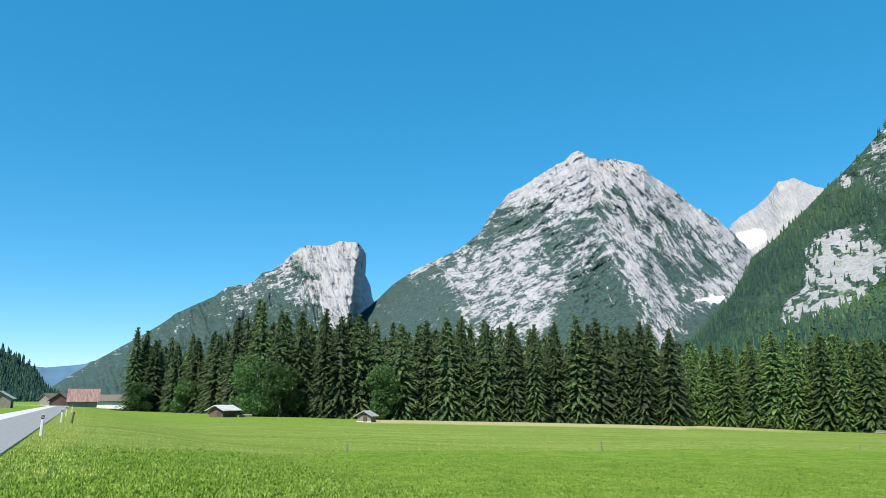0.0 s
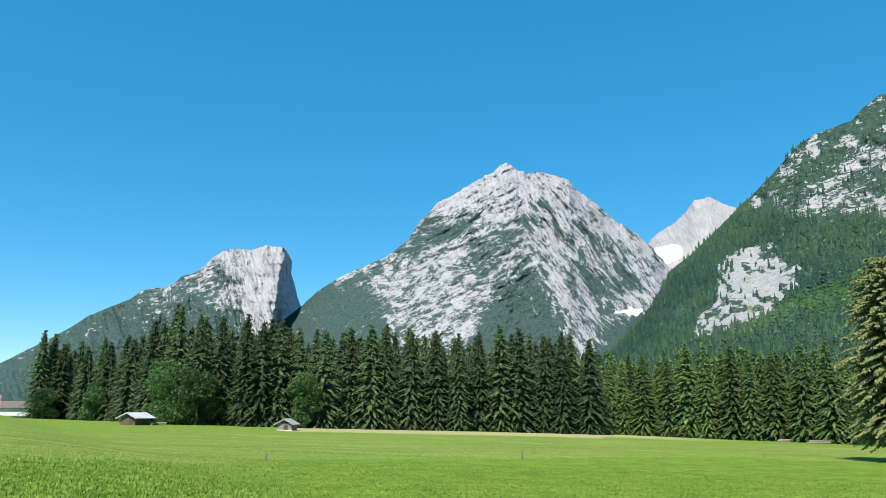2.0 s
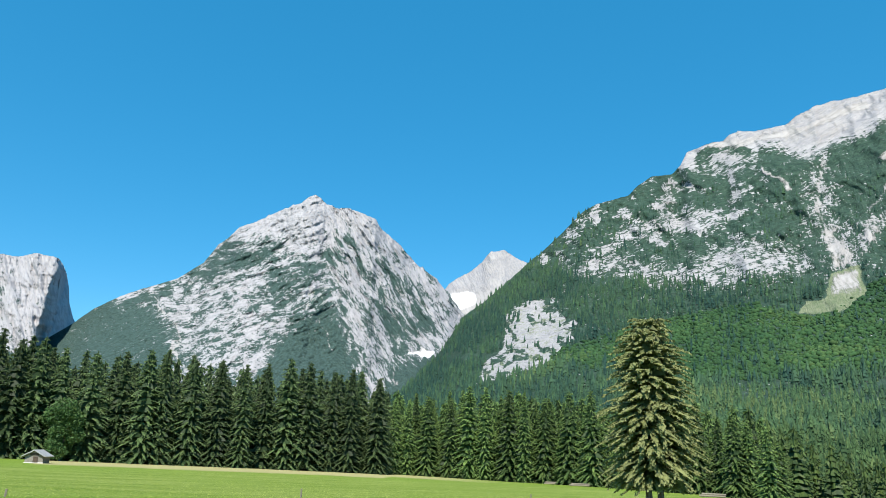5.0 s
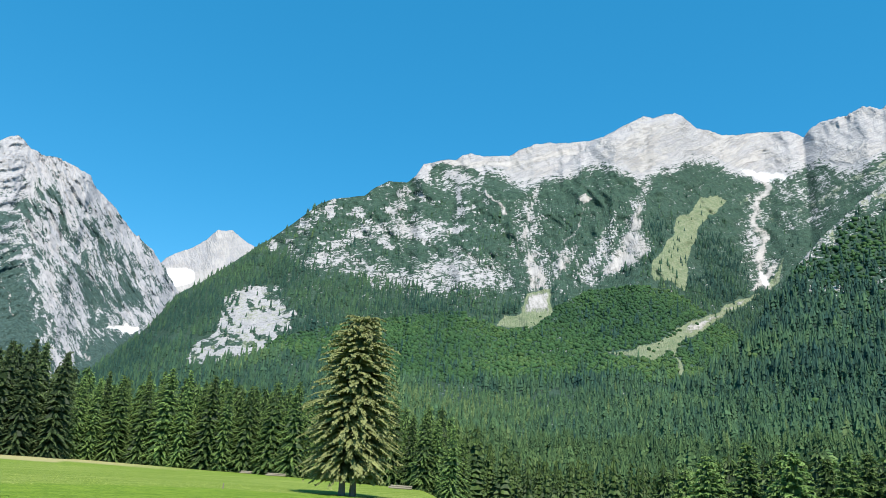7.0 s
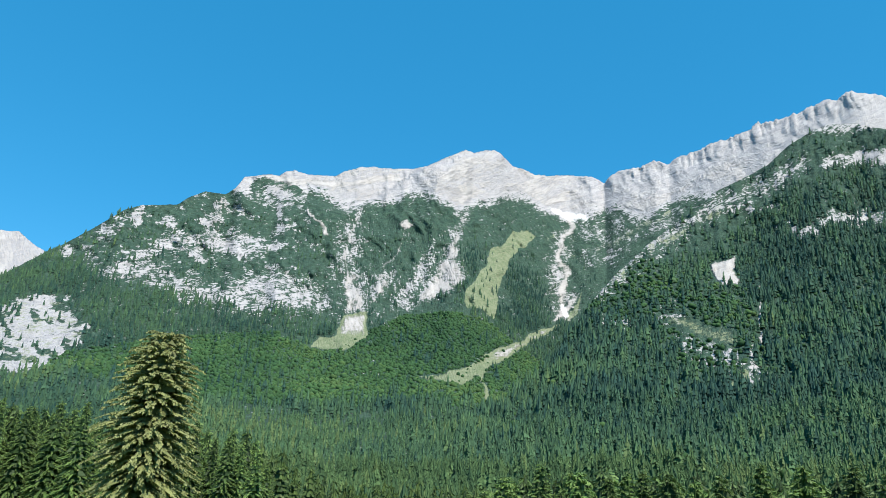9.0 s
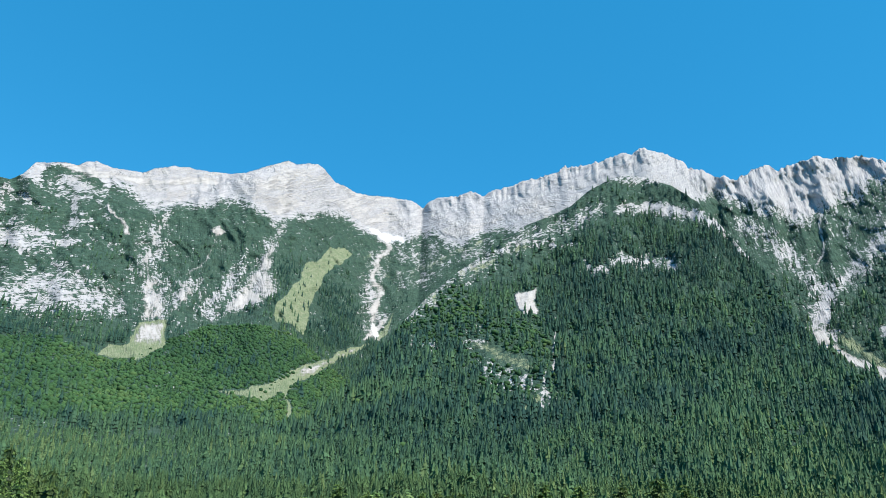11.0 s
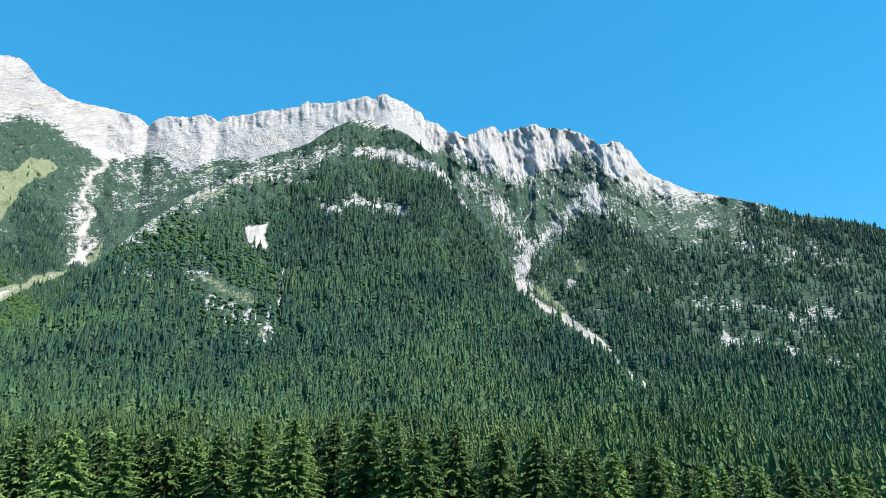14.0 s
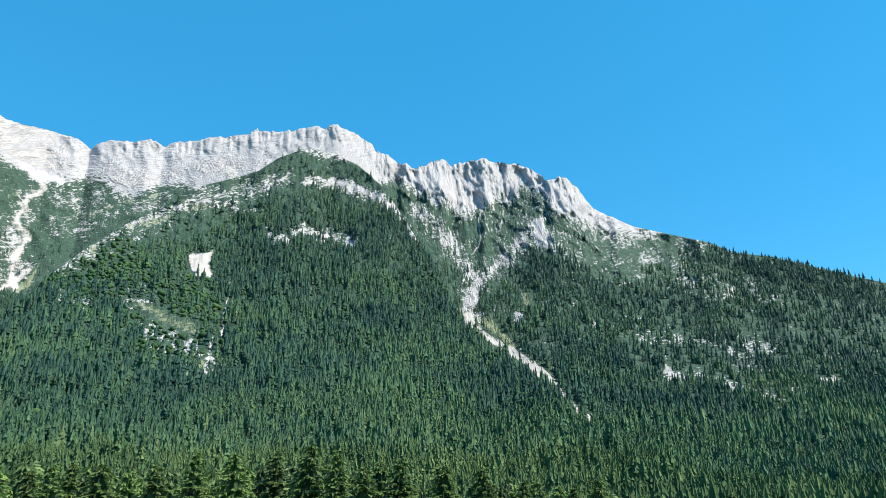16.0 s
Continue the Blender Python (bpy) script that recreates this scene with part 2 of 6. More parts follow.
def forest_material(name, dark, light, warm):
    """Far trees: the tint of each tree comes from a point attribute, the rest from its tiers."""
    m, nt, b = material(name)
    t = attr(nt, "tint")
    col = blend(nt, t, dark, light)
    col = blend(nt, span(nt, t, 0.82, 1.0, 0.0, 0.6), col, warm)
    hue = nt.nodes.new("ShaderNodeHueSaturation")
    link(nt, span(nt, island(nt), 0, 1, 0.85, 1.18), hue.inputs["Value"])
    col = blend(nt, span(nt, noise_tex(nt, coords(nt), 1.3, 3, 0.7), 0.3, 0.7), blend(nt, 0.3, col, (0.008, 0.014, 0.008)), col)
    link(nt, col, hue.inputs["Color"])
    link(nt, hue.outputs[0], b.inputs["Base Color"])
    b.inputs["Roughness"].default_value, b.inputs["Specular IOR Level"].default_value = 0.8, 0.15
    return m


def plain(name, colour, other, scale, rough=0.8, relief=0.0, stretch=(1, 1, 1), metal=0.0):
    m, nt, b = material(name)
    v = coords(nt, stretch)
    n, n2 = noise_tex(nt, v, scale, 5, 0.6), noise_tex(nt, coords(nt), scale * 0.13, 3)
    col = blend(nt, span(nt, n, 0.3, 0.7), colour, other)
    col = blend(nt, span(nt, n2, 0.45, 0.75, 0.0, 0.45), col, tuple(0.6 * c for c in colour))
    link(nt, col, b.inputs["Base Color"])
    b.inputs["Roughness"].default_value, b.inputs["Metallic"].default_value = rough, metal
    if relief:
        bump(nt, n, 0.6, relief, b)
    return m


# the peak's dwarf pine greens lean to teal: distance haze in the colour
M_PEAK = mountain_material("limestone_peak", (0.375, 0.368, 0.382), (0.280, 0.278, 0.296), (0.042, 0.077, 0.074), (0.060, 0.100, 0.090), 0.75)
M_MASSIF = mountain_material("limestone_massif", (0.385, 0.376, 0.384), (0.295, 0.291, 0.306), (0.034, 0.069, 0.054), (0.052, 0.094, 0.068), 1.0, 0.72)
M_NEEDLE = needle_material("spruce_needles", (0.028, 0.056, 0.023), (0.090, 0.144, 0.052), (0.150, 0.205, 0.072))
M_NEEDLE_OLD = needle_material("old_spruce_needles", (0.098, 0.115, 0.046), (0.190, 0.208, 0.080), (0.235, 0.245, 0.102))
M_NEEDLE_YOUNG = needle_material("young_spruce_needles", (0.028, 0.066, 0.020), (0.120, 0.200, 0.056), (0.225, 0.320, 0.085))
M_LEAF = needle_material("broad_leaves", (0.034, 0.084, 0.026), (0.085, 0.165, 0.048), (0.120, 0.205, 0.060))
# the dark green is shifted to blue, painting haze over the far slopes
M_FOREST = forest_material("haze_blue_spruce", (0.022, 0.062, 0.052), (0.082, 0.156, 0.066), (0.125, 0.172, 0.068))
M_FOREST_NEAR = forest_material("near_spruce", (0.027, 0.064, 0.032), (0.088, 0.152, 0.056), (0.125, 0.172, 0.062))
M_BROAD = forest_material("far_broadleaf", (0.022, 0.063, 0.026), (0.046, 0.104, 0.034), (0.068, 0.118, 0.038))
M_BARK = plain("spruce_bark", (0.141, 0.114, 0.097), (0.229, 0.202, 0.176), 6.0, 0.95, 0.03, (1, 1, 0.2))
M_WOOD = plain("weathered_boards", (0.176, 0.158, 0.136), (0.282, 0.264, 0.238), 5.0, 0.9, 0.01, (6, 6, 0.4))
M_WOOD_BROWN = plain("brown_boards", (0.088, 0.060, 0.044), (0.150, 0.112, 0.084), 5.0, 0.9, 0.01, (6, 6, 0.4))
M_WOOD_DARK = plain("dark_boards", (0.048, 0.035, 0.026), (0.106, 0.079, 0.057), 5.0, 0.9, 0.01, (6, 6, 0.4))
M_SHINGLE = plain("grey_shingle_roof", (0.264, 0.273, 0.282), (0.370, 0.378, 0.387), 3.0, 0.75, 0.01)
M_PALE = plain("pale_shingle_roof", (0.42, 0.43, 0.44), (0.52, 0.53, 0.54), 3.0, 0.7, 0.01)
M_TIN = plain("rusty_red_roof", (0.150, 0.062, 0.052), (0.300, 0.205, 0.190), 1.6, 0.7, 0.01, (0.25, 2.2, 0.25))
M_TILE = plain("brown_tile_roof", (0.114, 0.088, 0.075), (0.176, 0.141, 0.114), 3.0, 0.85, 0.01)
M_PLASTER = plain("white_plaster", (0.651, 0.634, 0.598), (0.704, 0.695, 0.669), 2.0, 0.9, 0.003)
M_WHITE = plain("white_plastic", (0.686, 0.686, 0.678), (0.616, 0.616, 0.598), 8.0, 0.5)
M_BLACK = plain("black_plastic", (0.018, 0.018, 0.019), (0.031, 0.031, 0.033), 8.0, 0.5)
# wooded ridge with the blue of distance haze as its base colour
M_HAZE_BLUE = plain("haze_blue_woods", (0.057, 0.132, 0.211), (0.075, 0.150, 0.229), 0.01, 1.0)
M_GLASS = plain("dark_window_glass", (0.026, 0.031, 0.035), (0.044, 0.048, 0.053), 1.0, 0.1)
M_LOG = plain("pale_logs", (0.17, 0.15, 0.11), (0.24, 0.215, 0.165), 5.0, 0.85, 0.01)
M_ASPHALT = plain("asphalt", (0.194, 0.194, 0.198), (0.255, 0.255, 0.255), 30.0, 0.85, 0.004)
# sun glare on the road, painted as a paler asphalt
M_ASPHALT_GLARE = plain("glare_asphalt", (0.458, 0.458, 0.449), (0.528, 0.528, 0.519), 30.0, 0.8, 0.004)


def meadow_material():
    """Mown grass, with taller paler grass in the parcel beyond the stakes and dry hay along the wood."""
    m, nt, b = material("meadow_grass")
    v = coords(nt)
    big, mid, fine = noise_tex(nt, v, 0.035, 4, 0.6), noise_tex(nt, v, 0.5, 5, 0.65), noise_tex(nt, v, 5.0, 5, 0.75)
    flecks = noise_tex(nt, v, 2.2, 3, 0.7)
    rows = noise_tex(nt, coords(nt, (0.16, 0.8, 1), (0, 0, 0.25)), 0.45, 5, 0.65)
    col = blend(nt, span(nt, mid, 0.35, 0.65), (0.125, 0.215, 0.020), (0.205, 0.300, 0.036))
    col = blend(nt, span(nt, big, 0.5, 0.7, 0.0, 0.5), col, (0.128, 0.215, 0.019))
    col = blend(nt, span(nt, flecks, 0.54, 0.66, 0.0, 0.6), col, (0.300, 0.395, 0.080))
    tall = blend(nt, span(nt, rows, 0.36, 0.66), (0.160, 0.225, 0.034), (0.300, 0.345, 0.092))
    tall = blend(nt, span(nt, big, 0.42, 0.62, 0.0, 0.5), tall, (0.205, 0.275, 0.050))
    col = blend(nt, math_node(nt, "MULTIPLY", attr(nt, "tall"), 0.85), col, tall)
    col = blend(nt, span(nt, fine, 0.36, 0.58, 0.8, 0.0), col, (0.062, 0.122, 0.012))
    col = blend(nt, span(nt, math_node(nt, "ADD", attr(nt, "dry"), math_node(nt, "MULTIPLY_ADD", mid, 0.6, -0.3)), 0.3, 0.7), col, (0.345, 0.318, 0.150))
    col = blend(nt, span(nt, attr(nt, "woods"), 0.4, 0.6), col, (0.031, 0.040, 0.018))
    link(nt, col, b.inputs["Base Color"])
    b.inputs["Roughness"].default_value, b.inputs["Specular IOR Level"].default_value = 0.9, 0.1
    bump(nt, math_node(nt, "ADD", fine, mid), 0.8, 0.15, b)
    return m


M_MEADOW = meadow_material()
M_BLADE = needle_material("grass_blades", (0.115, 0.220, 0.022), (0.260, 0.390, 0.055), (0.340, 0.450, 0.090))
M_BLADE_DRY = needle_material("dry_grass_blades", (0.24, 0.31, 0.06), (0.36, 0.41, 0.11), (0.44, 0.44, 0.17))


# ---- ground ----
EDGE = line([(-40, 260), (-24, 240), (-22, 235), (-19, 215), (-15, 174), (-8, 164), (5, 166), (14, 178), (18, 176), (19, 192), (25, 184), (31, 178), (36, 158), (43, 138), (46, 126), (52, 92), (60, 84), (140, 78), (150, 60)])


BORDER = line([(az, on_ground(az, el)[3]) for az, el in ((-30, -3.2), (-22, -3.6), (-7.4, -3.8), (12.1, -3.7), (29.4, -3.3), (44, -3.4))])


def build_ground():
    rs = np.concatenate([[0.0], np.geomspace(2.0, 5200, 170)])
    az = np.radians(np.arange(0, 360, 1.0))
    A, R = np.meshgrid(az, rs)
    x, y = R * np.sin(A), R * np.cos(A)
    z = ground_z(x, y)
    deg = (np.degrees(A) + 180) % 360 - 180
    nr, na = R.shape
    i, j = np.meshgrid(np.arange(nr - 1), np.arange(na), indexing="ij")
    jn = (j + 1) % na
    quads = np.stack([i * na + j, i * na + jn, (i + 1) * na + jn, (i + 1) * na + j], -1).reshape(-1, 4)[:, ::-1]
    me = tri_mesh("ground", np.stack([x, y, z], -1).reshape(-1, 3), quads, True)
    edge = EDGE(deg)
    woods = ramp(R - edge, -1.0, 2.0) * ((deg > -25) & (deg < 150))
    dry = ramp(R - edge, -55, -25) * ((deg > -7) & (deg < 34)) * (0.75 - 0.5 * ramp(deg, 15, 34))
    # the parcel beyond the stakes stands taller and paler
    border = BORDER(deg) + 2.5 * (fbm(deg * 0.4, deg * 0 + 2, 2, 12) - 0.5)
    give(me, "tall", ramp(R - border, -1.0, 1.5) * ((deg > -30) & (deg < 60)) * (1 - 0.6 * ramp(R - border, 45, 90)))
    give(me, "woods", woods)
    give(me, "dry", dry)
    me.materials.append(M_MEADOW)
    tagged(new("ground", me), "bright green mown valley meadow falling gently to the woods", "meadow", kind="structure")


build_ground()


# ---- mountains ----
def craggy(az, el, f, seed):
    """Broken ground: ridges that wander, about as long as wide."""
    u, v = az * f, el * f
    p, q = fbm(u * 0.7, v * 0.7, 3, seed + 3), fbm(u * 0.7, v * 0.7, 3, seed + 5)
    return 0.5 - ridged(u + 1.3 * p, v * 0.8 + 1.3 * q, 5, seed, 0.62)


def ribs(az, el, f, lean, seed, stretch=0.3, wander=0.9):
    """Rock ribs and the gullies between them, running down the slope with that lean."""
    u, v = (az + lean * el) * f, el * f * stretch
    return 0.5 - ridged(u + wander * fbm(u * 0.6, v * 1.6, 3, seed + 3), v, 5, seed, 0.6)


class Sheet:
    """A mountain flank seen from the valley: bearing by share of the way up, from its foot to its crest."""

    def __init__(self, crest, crest_r, foot_el, foot_r, jag, relief, power=1.0):
        self.crest, self.crest_r, self.foot_el, self.foot_r, self.jag, self.relief, self.power = crest, crest_r, foot_el, foot_r, jag, relief, power

    def top(self, az):
        """How far the crest itself is notched."""
        j = self.jag(az)
        return j * ((0.3 + 0.9 * vnoise(az * 0.7, az * 0 + 1.5, 9)) * (0.7 * (ridged(az * 1.1, az * 0 + 3.3, 4, 3, 0.6) - 0.6) + 0.5 * (fbm(az * 3.7, az * 0, 3, 8) - 0.5)))

    def at(self, az, s):
        lo = self.foot_el(az)
        el = lo + (self.crest(az) - lo) * s + self.top(az) * ramp(s, 0.93, 1.0) ** 1.3
        r = self.foot_r(az) + (self.crest_r(az) - self.foot_r(az)) * s**self.power
        r = r + self.relief(az, el, r) * ramp(s, 0, 0.12)
        a = np.radians(az)
        return r * np.sin(a), r * np.cos(a), EYE + r * np.tan(np.radians(el)), el, r

    def mesh(self, name, az0, az1, step, rows, masks, mat, lay):
        az = np.arange(az0, az1 + step / 2, step)
        A, S = np.meshgrid(az, np.linspace(0, 1, rows))
        x, y, z, el, r = self.at(A, S)
        # the far side falls away behind the crest
        back = np.array([0.02, 0.1, 0.3, 0.65, 1.0])[:, None]
        k = 1 + 0.22 * back
        xb, yb, zb = x[-1] * k, y[-1] * k, z[-1] * (1 - back) - 20 * back
        zb = zb + 25 * (vnoise(A[:5] * 2, back * 9, 4) - 0.5)
        full = [np.concatenate([p, q]) for p, q in ((x, xb), (y, yb), (z, zb))]
        nr, na = full[0].shape
        i, j = np.meshgrid(np.arange(nr - 1), np.arange(na - 1), indexing="ij")
        quads = np.stack([i * na + j, i * na + j + 1, (i + 1) * na + j + 1, (i + 1) * na + j], -1).reshape(-1, 4)[:, ::-1]
        me = tri_mesh(name, np.stack(full, -1).reshape(-1, 3), quads, True)
        got = masks(A, el, S)
        got["bed_u"], got["bed_v"], got["fall_u"], got["fall_v"], got["turn"] = lay(A, el)
        for key in ("rock", "scree", "grass", "snow", "bed_u", "bed_v", "fall_u", "fall_v", "turn"):
            v = got.get(key, A * 0) + A * 0
            give(me, key, np.concatenate([v, np.repeat(v[-1:], 5, 0)]))
        me.materials.append(mat)
        return new(name, me)


def const(v):
    return lambda az: az * 0 + v


def peak_lay(az, el):
    """The run of the beds and of the chutes on the pyramid, in degrees, and which of them rules."""
    ridge = 12.6 + 0.16 * (16 - el) + 1.2 * (fbm(el * 0.5, az * 0.3, 3, 306) - 0.5)
    w = 0.15 + 0.85 * ramp(az, ridge - 0.5, ridge + 0.7)
    bend = 0.5 * (fbm(az * 0.4, el * 0.4, 3, 307) - 0.5)
    return az + 0.45 * el, el - 0.45 * az + bend, el - 0.75 * az, az + 0.75 * el + bend, w


def peak_relief(az, el, r):
    bu, bv, fu, fv, w = peak_lay(az, el)
    beds = 0.5 - ridged(bu * 0.55, bv * 1.7, 5, 300, 0.62)
    chutes = 0.5 - ridged(fv * 1.5 + 0.5 * fbm(fv, fu, 2, 302), fu * 0.28, 5, 301, 0.62)
    gullies = ribs(az, el, 0.9, -0.55, 303, 0.3)
    return (-110 * ramp(az, 2, 12) * ramp(-az, -22, -13.5) + (40 + 45 * ramp(el, 7, 11)) * (beds * (1 - w) * 0.8 + chutes * w) + 60 * gullies * (1 - w)
            + 26 * ribs(az, el, 2.2, 0.2, 304, 0.45) * ramp(el, 14, 17) + 80 * (0.5 - vnoise(az * 0.5, el * 0.4, 14)))


# the high pyramid at the head of the valley
PEAK = Sheet(
    line([(-8, 5.6), (-5.2, 8.0), (-4.1, 9.1), (-2.5, 10.2), (-1.1, 10.9), (0.3, 11.5), (1.4, 12.0), (3.1, 13.4), (4.0, 14.8), (5.0, 15.8), (5.5, 16.4), (6.6, 16.8), (8.1, 17.85), (9.5, 18.5), (10.2, 18.85), (10.8, 19.3), (11.2, 19.5), (11.8, 19.3), (12.25, 18.8), (13.2, 18.6), (13.9, 18.85), (14.5, 18.6), (15.6, 18.2), (16.4, 18.0), (16.7, 17.4), (17.5, 16.8), (18.5, 16.0), (19.5, 15.0), (20.5, 14.2), (21.5, 13.5), (22.2, 12.8), (22.8, 12.2), (23.8, 10.8), (26, 8)]),
    line([(-8, 4300), (0, 4100), (11, 3900), (16, 3950), (24, 4250), (26, 4300)]),
    const(1.0), const(2500.0),
    lambda az: 0.10 + 0.35 * ramp(az, 2, 7),
    peak_relief,
)


BELT = [(-3.0, 10.0), (0.0, 11.3), (1.4, 12.0), (3.4, 13.9), (5.0, 15.2), (8.4, 15.9), (9.2, 14.6), (8.0, 13.3), (5.2, 12.6), (3.0, 11.5), (1.5, 11.0), (0.1, 10.3), (-3, 9)]
MIDDLE = [(9.5, 13.1), (14.1, 14.0), (14.3, 10.6), (12.4, 9.6), (10.1, 9.9)]
WEDGE = [(12.4, 10.2), (10.9, 9.4), (9.4, 7.7), (8.6, 5.7), (7.5, 3.0), (16.6, 3.0), (15.6, 6.6), (14.3, 9.0), (13.4, 10.4)]
RIGHT_FLANK = [(16.1, 14.4), (19.1, 13.6), (22.5, 11.6), (23.3, 10.6), (21.2, 8.2), (18.6, 9.0), (16.0, 11.5)]
LOW_RIGHT = [(18.8, 6.6), (20.3, 7.0), (22.0, 7.1), (25, 5), (25, 3.0), (17.5, 3.0)]
LOW_LEFT = [(-8, 9.5), (-4, 9.6), (-0.5, 9.8), (0.5, 9.3), (1.5, 8.1), (1.9, 6.9), (1.5, 3), (-8, 3)]


def peak_masks(az, el, s):
    bu, bv, fu, fv, w = peak_lay(az, el)
    az, el = warp(az, el, 1.2, 0.5, 200)
    az, el = warp(az, el, 0.45, 0.32, 202)
    # thin dark ledges that follow the beds on one flank and the fall line on the other
    dash = 0.06 + (1 - w) * fbm(bu * 1.1, bv * 2.9, 5, 310, 0.68) + w * fbm(fu * 0.7, fv * 2.6, 5, 317, 0.68)
    rock = 0.70 + az * 0
    rock = rock - 0.50 * inside(az, el, BELT, 0.8)
    rock = rock - 0.46 * near(az, el, [(14.2, 16.6), (12.8, 14.9), (10.8, 13.5), (9.0, 12.2)], 0.5, 0.9, 0.9)
    rock = rock - 0.46 * near(az, el, [(14.2, 16.4), (15.1, 14.6), (16.3, 13.2), (17.4, 11.5), (18.3, 9.5), (19.0, 7.5)], 0.3, 0.35, 0.9)
    rock = rock - 0.34 * near(az, el, [(16.3, 16.0), (18.0, 13.8), (19.8, 11.5), (21.0, 9.5)], 0.3, 0.4, 0.9)
    rock = rock - 0.18 * inside(az, el, MIDDLE, 0.9)
    rock = rock - 0.20 * inside(az, el, RIGHT_FLANK, 0.9)
    rock = rock - 0.16 * ramp(-el, -13.5, -10.5) * ramp(az, 1, 3) * ramp(-az, -24, -19)
    rock = rock + 0.34 * ramp(el, 15.6, 17.0) 
    wood = np.maximum(np.maximum(inside(az, el, WEDGE, 0.8), inside(az, el, LOW_RIGHT, 0.5)), inside(az, el, LOW_LEFT, 0.9))
    rock = rock + 1.9 * (dash - 0.56) * (1 - 0.6 * wood) - 0.62 * wood
    scree = np.maximum(near(az, el, [(19.6, 7.5), (20.7, 7.6), (21.5, 7.2)], 0.15, 0.25), 0.62 * near(az, el, [(-0.2, 10.6), (0.6, 9.2), (1.7, 8.2), (1.9, 6.0)], 0.10, 0.24, 0.9))
    scree = np.maximum(scree, 0.6 * near(az, el, [(12.2, 9.9), (13.4, 7.9), (13.8, 7.2)], 0.06, 0.10, 0.9))
    scree = np.maximum(scree, 0.6 * near(az, el, [(18.4, 6.0), (18.9, 4.9)], 0.10, 0.22, 0.9))
    return {"rock": rock, "scree": scree, "grass": 0.38 * inside(az, el, MIDDLE, 1.2), "snow": near(az, el, [(19.6, 7.4), (20.7, 7.5), (21.5, 7.2)], 0.12, 0.22)}


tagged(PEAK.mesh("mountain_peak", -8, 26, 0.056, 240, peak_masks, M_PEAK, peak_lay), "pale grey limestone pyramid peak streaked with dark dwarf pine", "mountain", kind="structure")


def left_lay(az, el):
    bend = 0.6 * (fbm(az * 0.4, el * 0.4, 3, 327) - 0.5)
    return az + 0.3 * el, el - 0.42 * az + bend, el - 0.2 * az, az + 0.32 * el + bend, ramp(az, -12.0, -10.5)


# the lower peak with the sheer shaded wall, and its long wooded shoulder
LEFT = Sheet(
    line([(-30, -0.3), (-28.5, 0.8), (-25.9, 2.7), (-23.9, 4.0), (-22.5, 4.9), (-21.4, 5.7), (-20.6, 6.4), (-19.1, 7.2), (-17.9, 7.8), (-17.1, 8.5), (-16.3, 8.75), (-15.6, 8.8), (-15.0, 9.1), (-14.4, 9.8), (-13.7, 9.95), (-12.9, 10.6), (-12.3, 11.3), (-11.6, 11.8), (-11.0, 12.05), (-10.3, 12.1), (-9.4, 12.1), (-8.5, 12.45), (-7.6, 12.5), (-6.9, 12.4), (-6.5, 11.9), (-6.2, 11.3), (-5.9, 10.4), (-5.7, 9.3), (-5.3, 8.3), (-5.1, 8.0), (-4.0, 7.0)]),
    line([(-30, 4500), (-18, 4450), (-11, 4250), (-7.1, 4150), (-4, 4150)]),
    const(0.2), line([(-30, 3000), (-7.1, 2850), (-4, 2850)]),
    lambda az: 0.08 + 0.16 * ramp(az, -15, -12) * ramp(-az, 5.5, 6.5),
    lambda az, el, r: 1000 * np.clip((az + 0.5 * (fbm(el * 1.3, az * 0.5, 4, 34, 0.6) - 0.5) + 0.11 * (12 - el) + 6.9) / 0.8, 0, 1)
    + 120 * (0.5 - ridged(az * 0.5 + el * 0.3, el * 0.3, 5, 31, 0.5)) + (150 * ribs(az, el, 1.3, 0.3, 33, 0.25) + 40 * ribs(az, el, 3.4, 0.35, 36, 0.3)) * (1 - 0.9 * ramp(az, -7.2, -6.6)),
)


LEFT_ROCK = [(-13.4, 10.2), (-11.8, 12.2), (-9.8, 12.8), (-7.3, 13), (-3, 12), (-3, 4), (-7.2, 5.0), (-9.6, 6.5), (-10.6, 7.4), (-11.4, 7.9), (-12.2, 7.9), (-12.4, 8.7), (-11.2, 9.0), (-10.2, 9.8), (-11.7, 10.7)]


def left_masks(az, el, s):
    bu, bv, fu, fv, w = left_lay(az, el)
    az, el = warp(az, el, 1.4, 0.5, 210)
    streaks = ridged(fv * 1.7, fu * 0.45, 5, 41, 0.66) - 0.56
    beds = ridged(bu * 0.5, bv * 1.8, 5, 43, 0.66) - 0.56
    rock = 0.02 + 0.50 * inside(az, el, LEFT_ROCK, 0.6) + 0.9 * (w * streaks + (1 - w) * beds) + az * 0
    rock = rock - 0.22 * ramp(-az, 15, 19) + 0.16 * ramp(az, -19, -16) * ramp(s, 0.76, 0.95) + 0.8 * ramp(az, -7.4, -6.9) + 0.25 * ramp(az, -10, -9)
    rock = rock + 0.40 * ramp(ridged(az * 1.6 - el * 0.6, el * 2.2, 4, 45, 0.6), 0.66, 0.80) * ramp(s, 0.55, 0.8)
    return {"rock": rock}


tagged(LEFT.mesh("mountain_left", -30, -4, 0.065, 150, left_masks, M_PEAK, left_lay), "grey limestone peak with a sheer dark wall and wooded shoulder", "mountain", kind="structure")


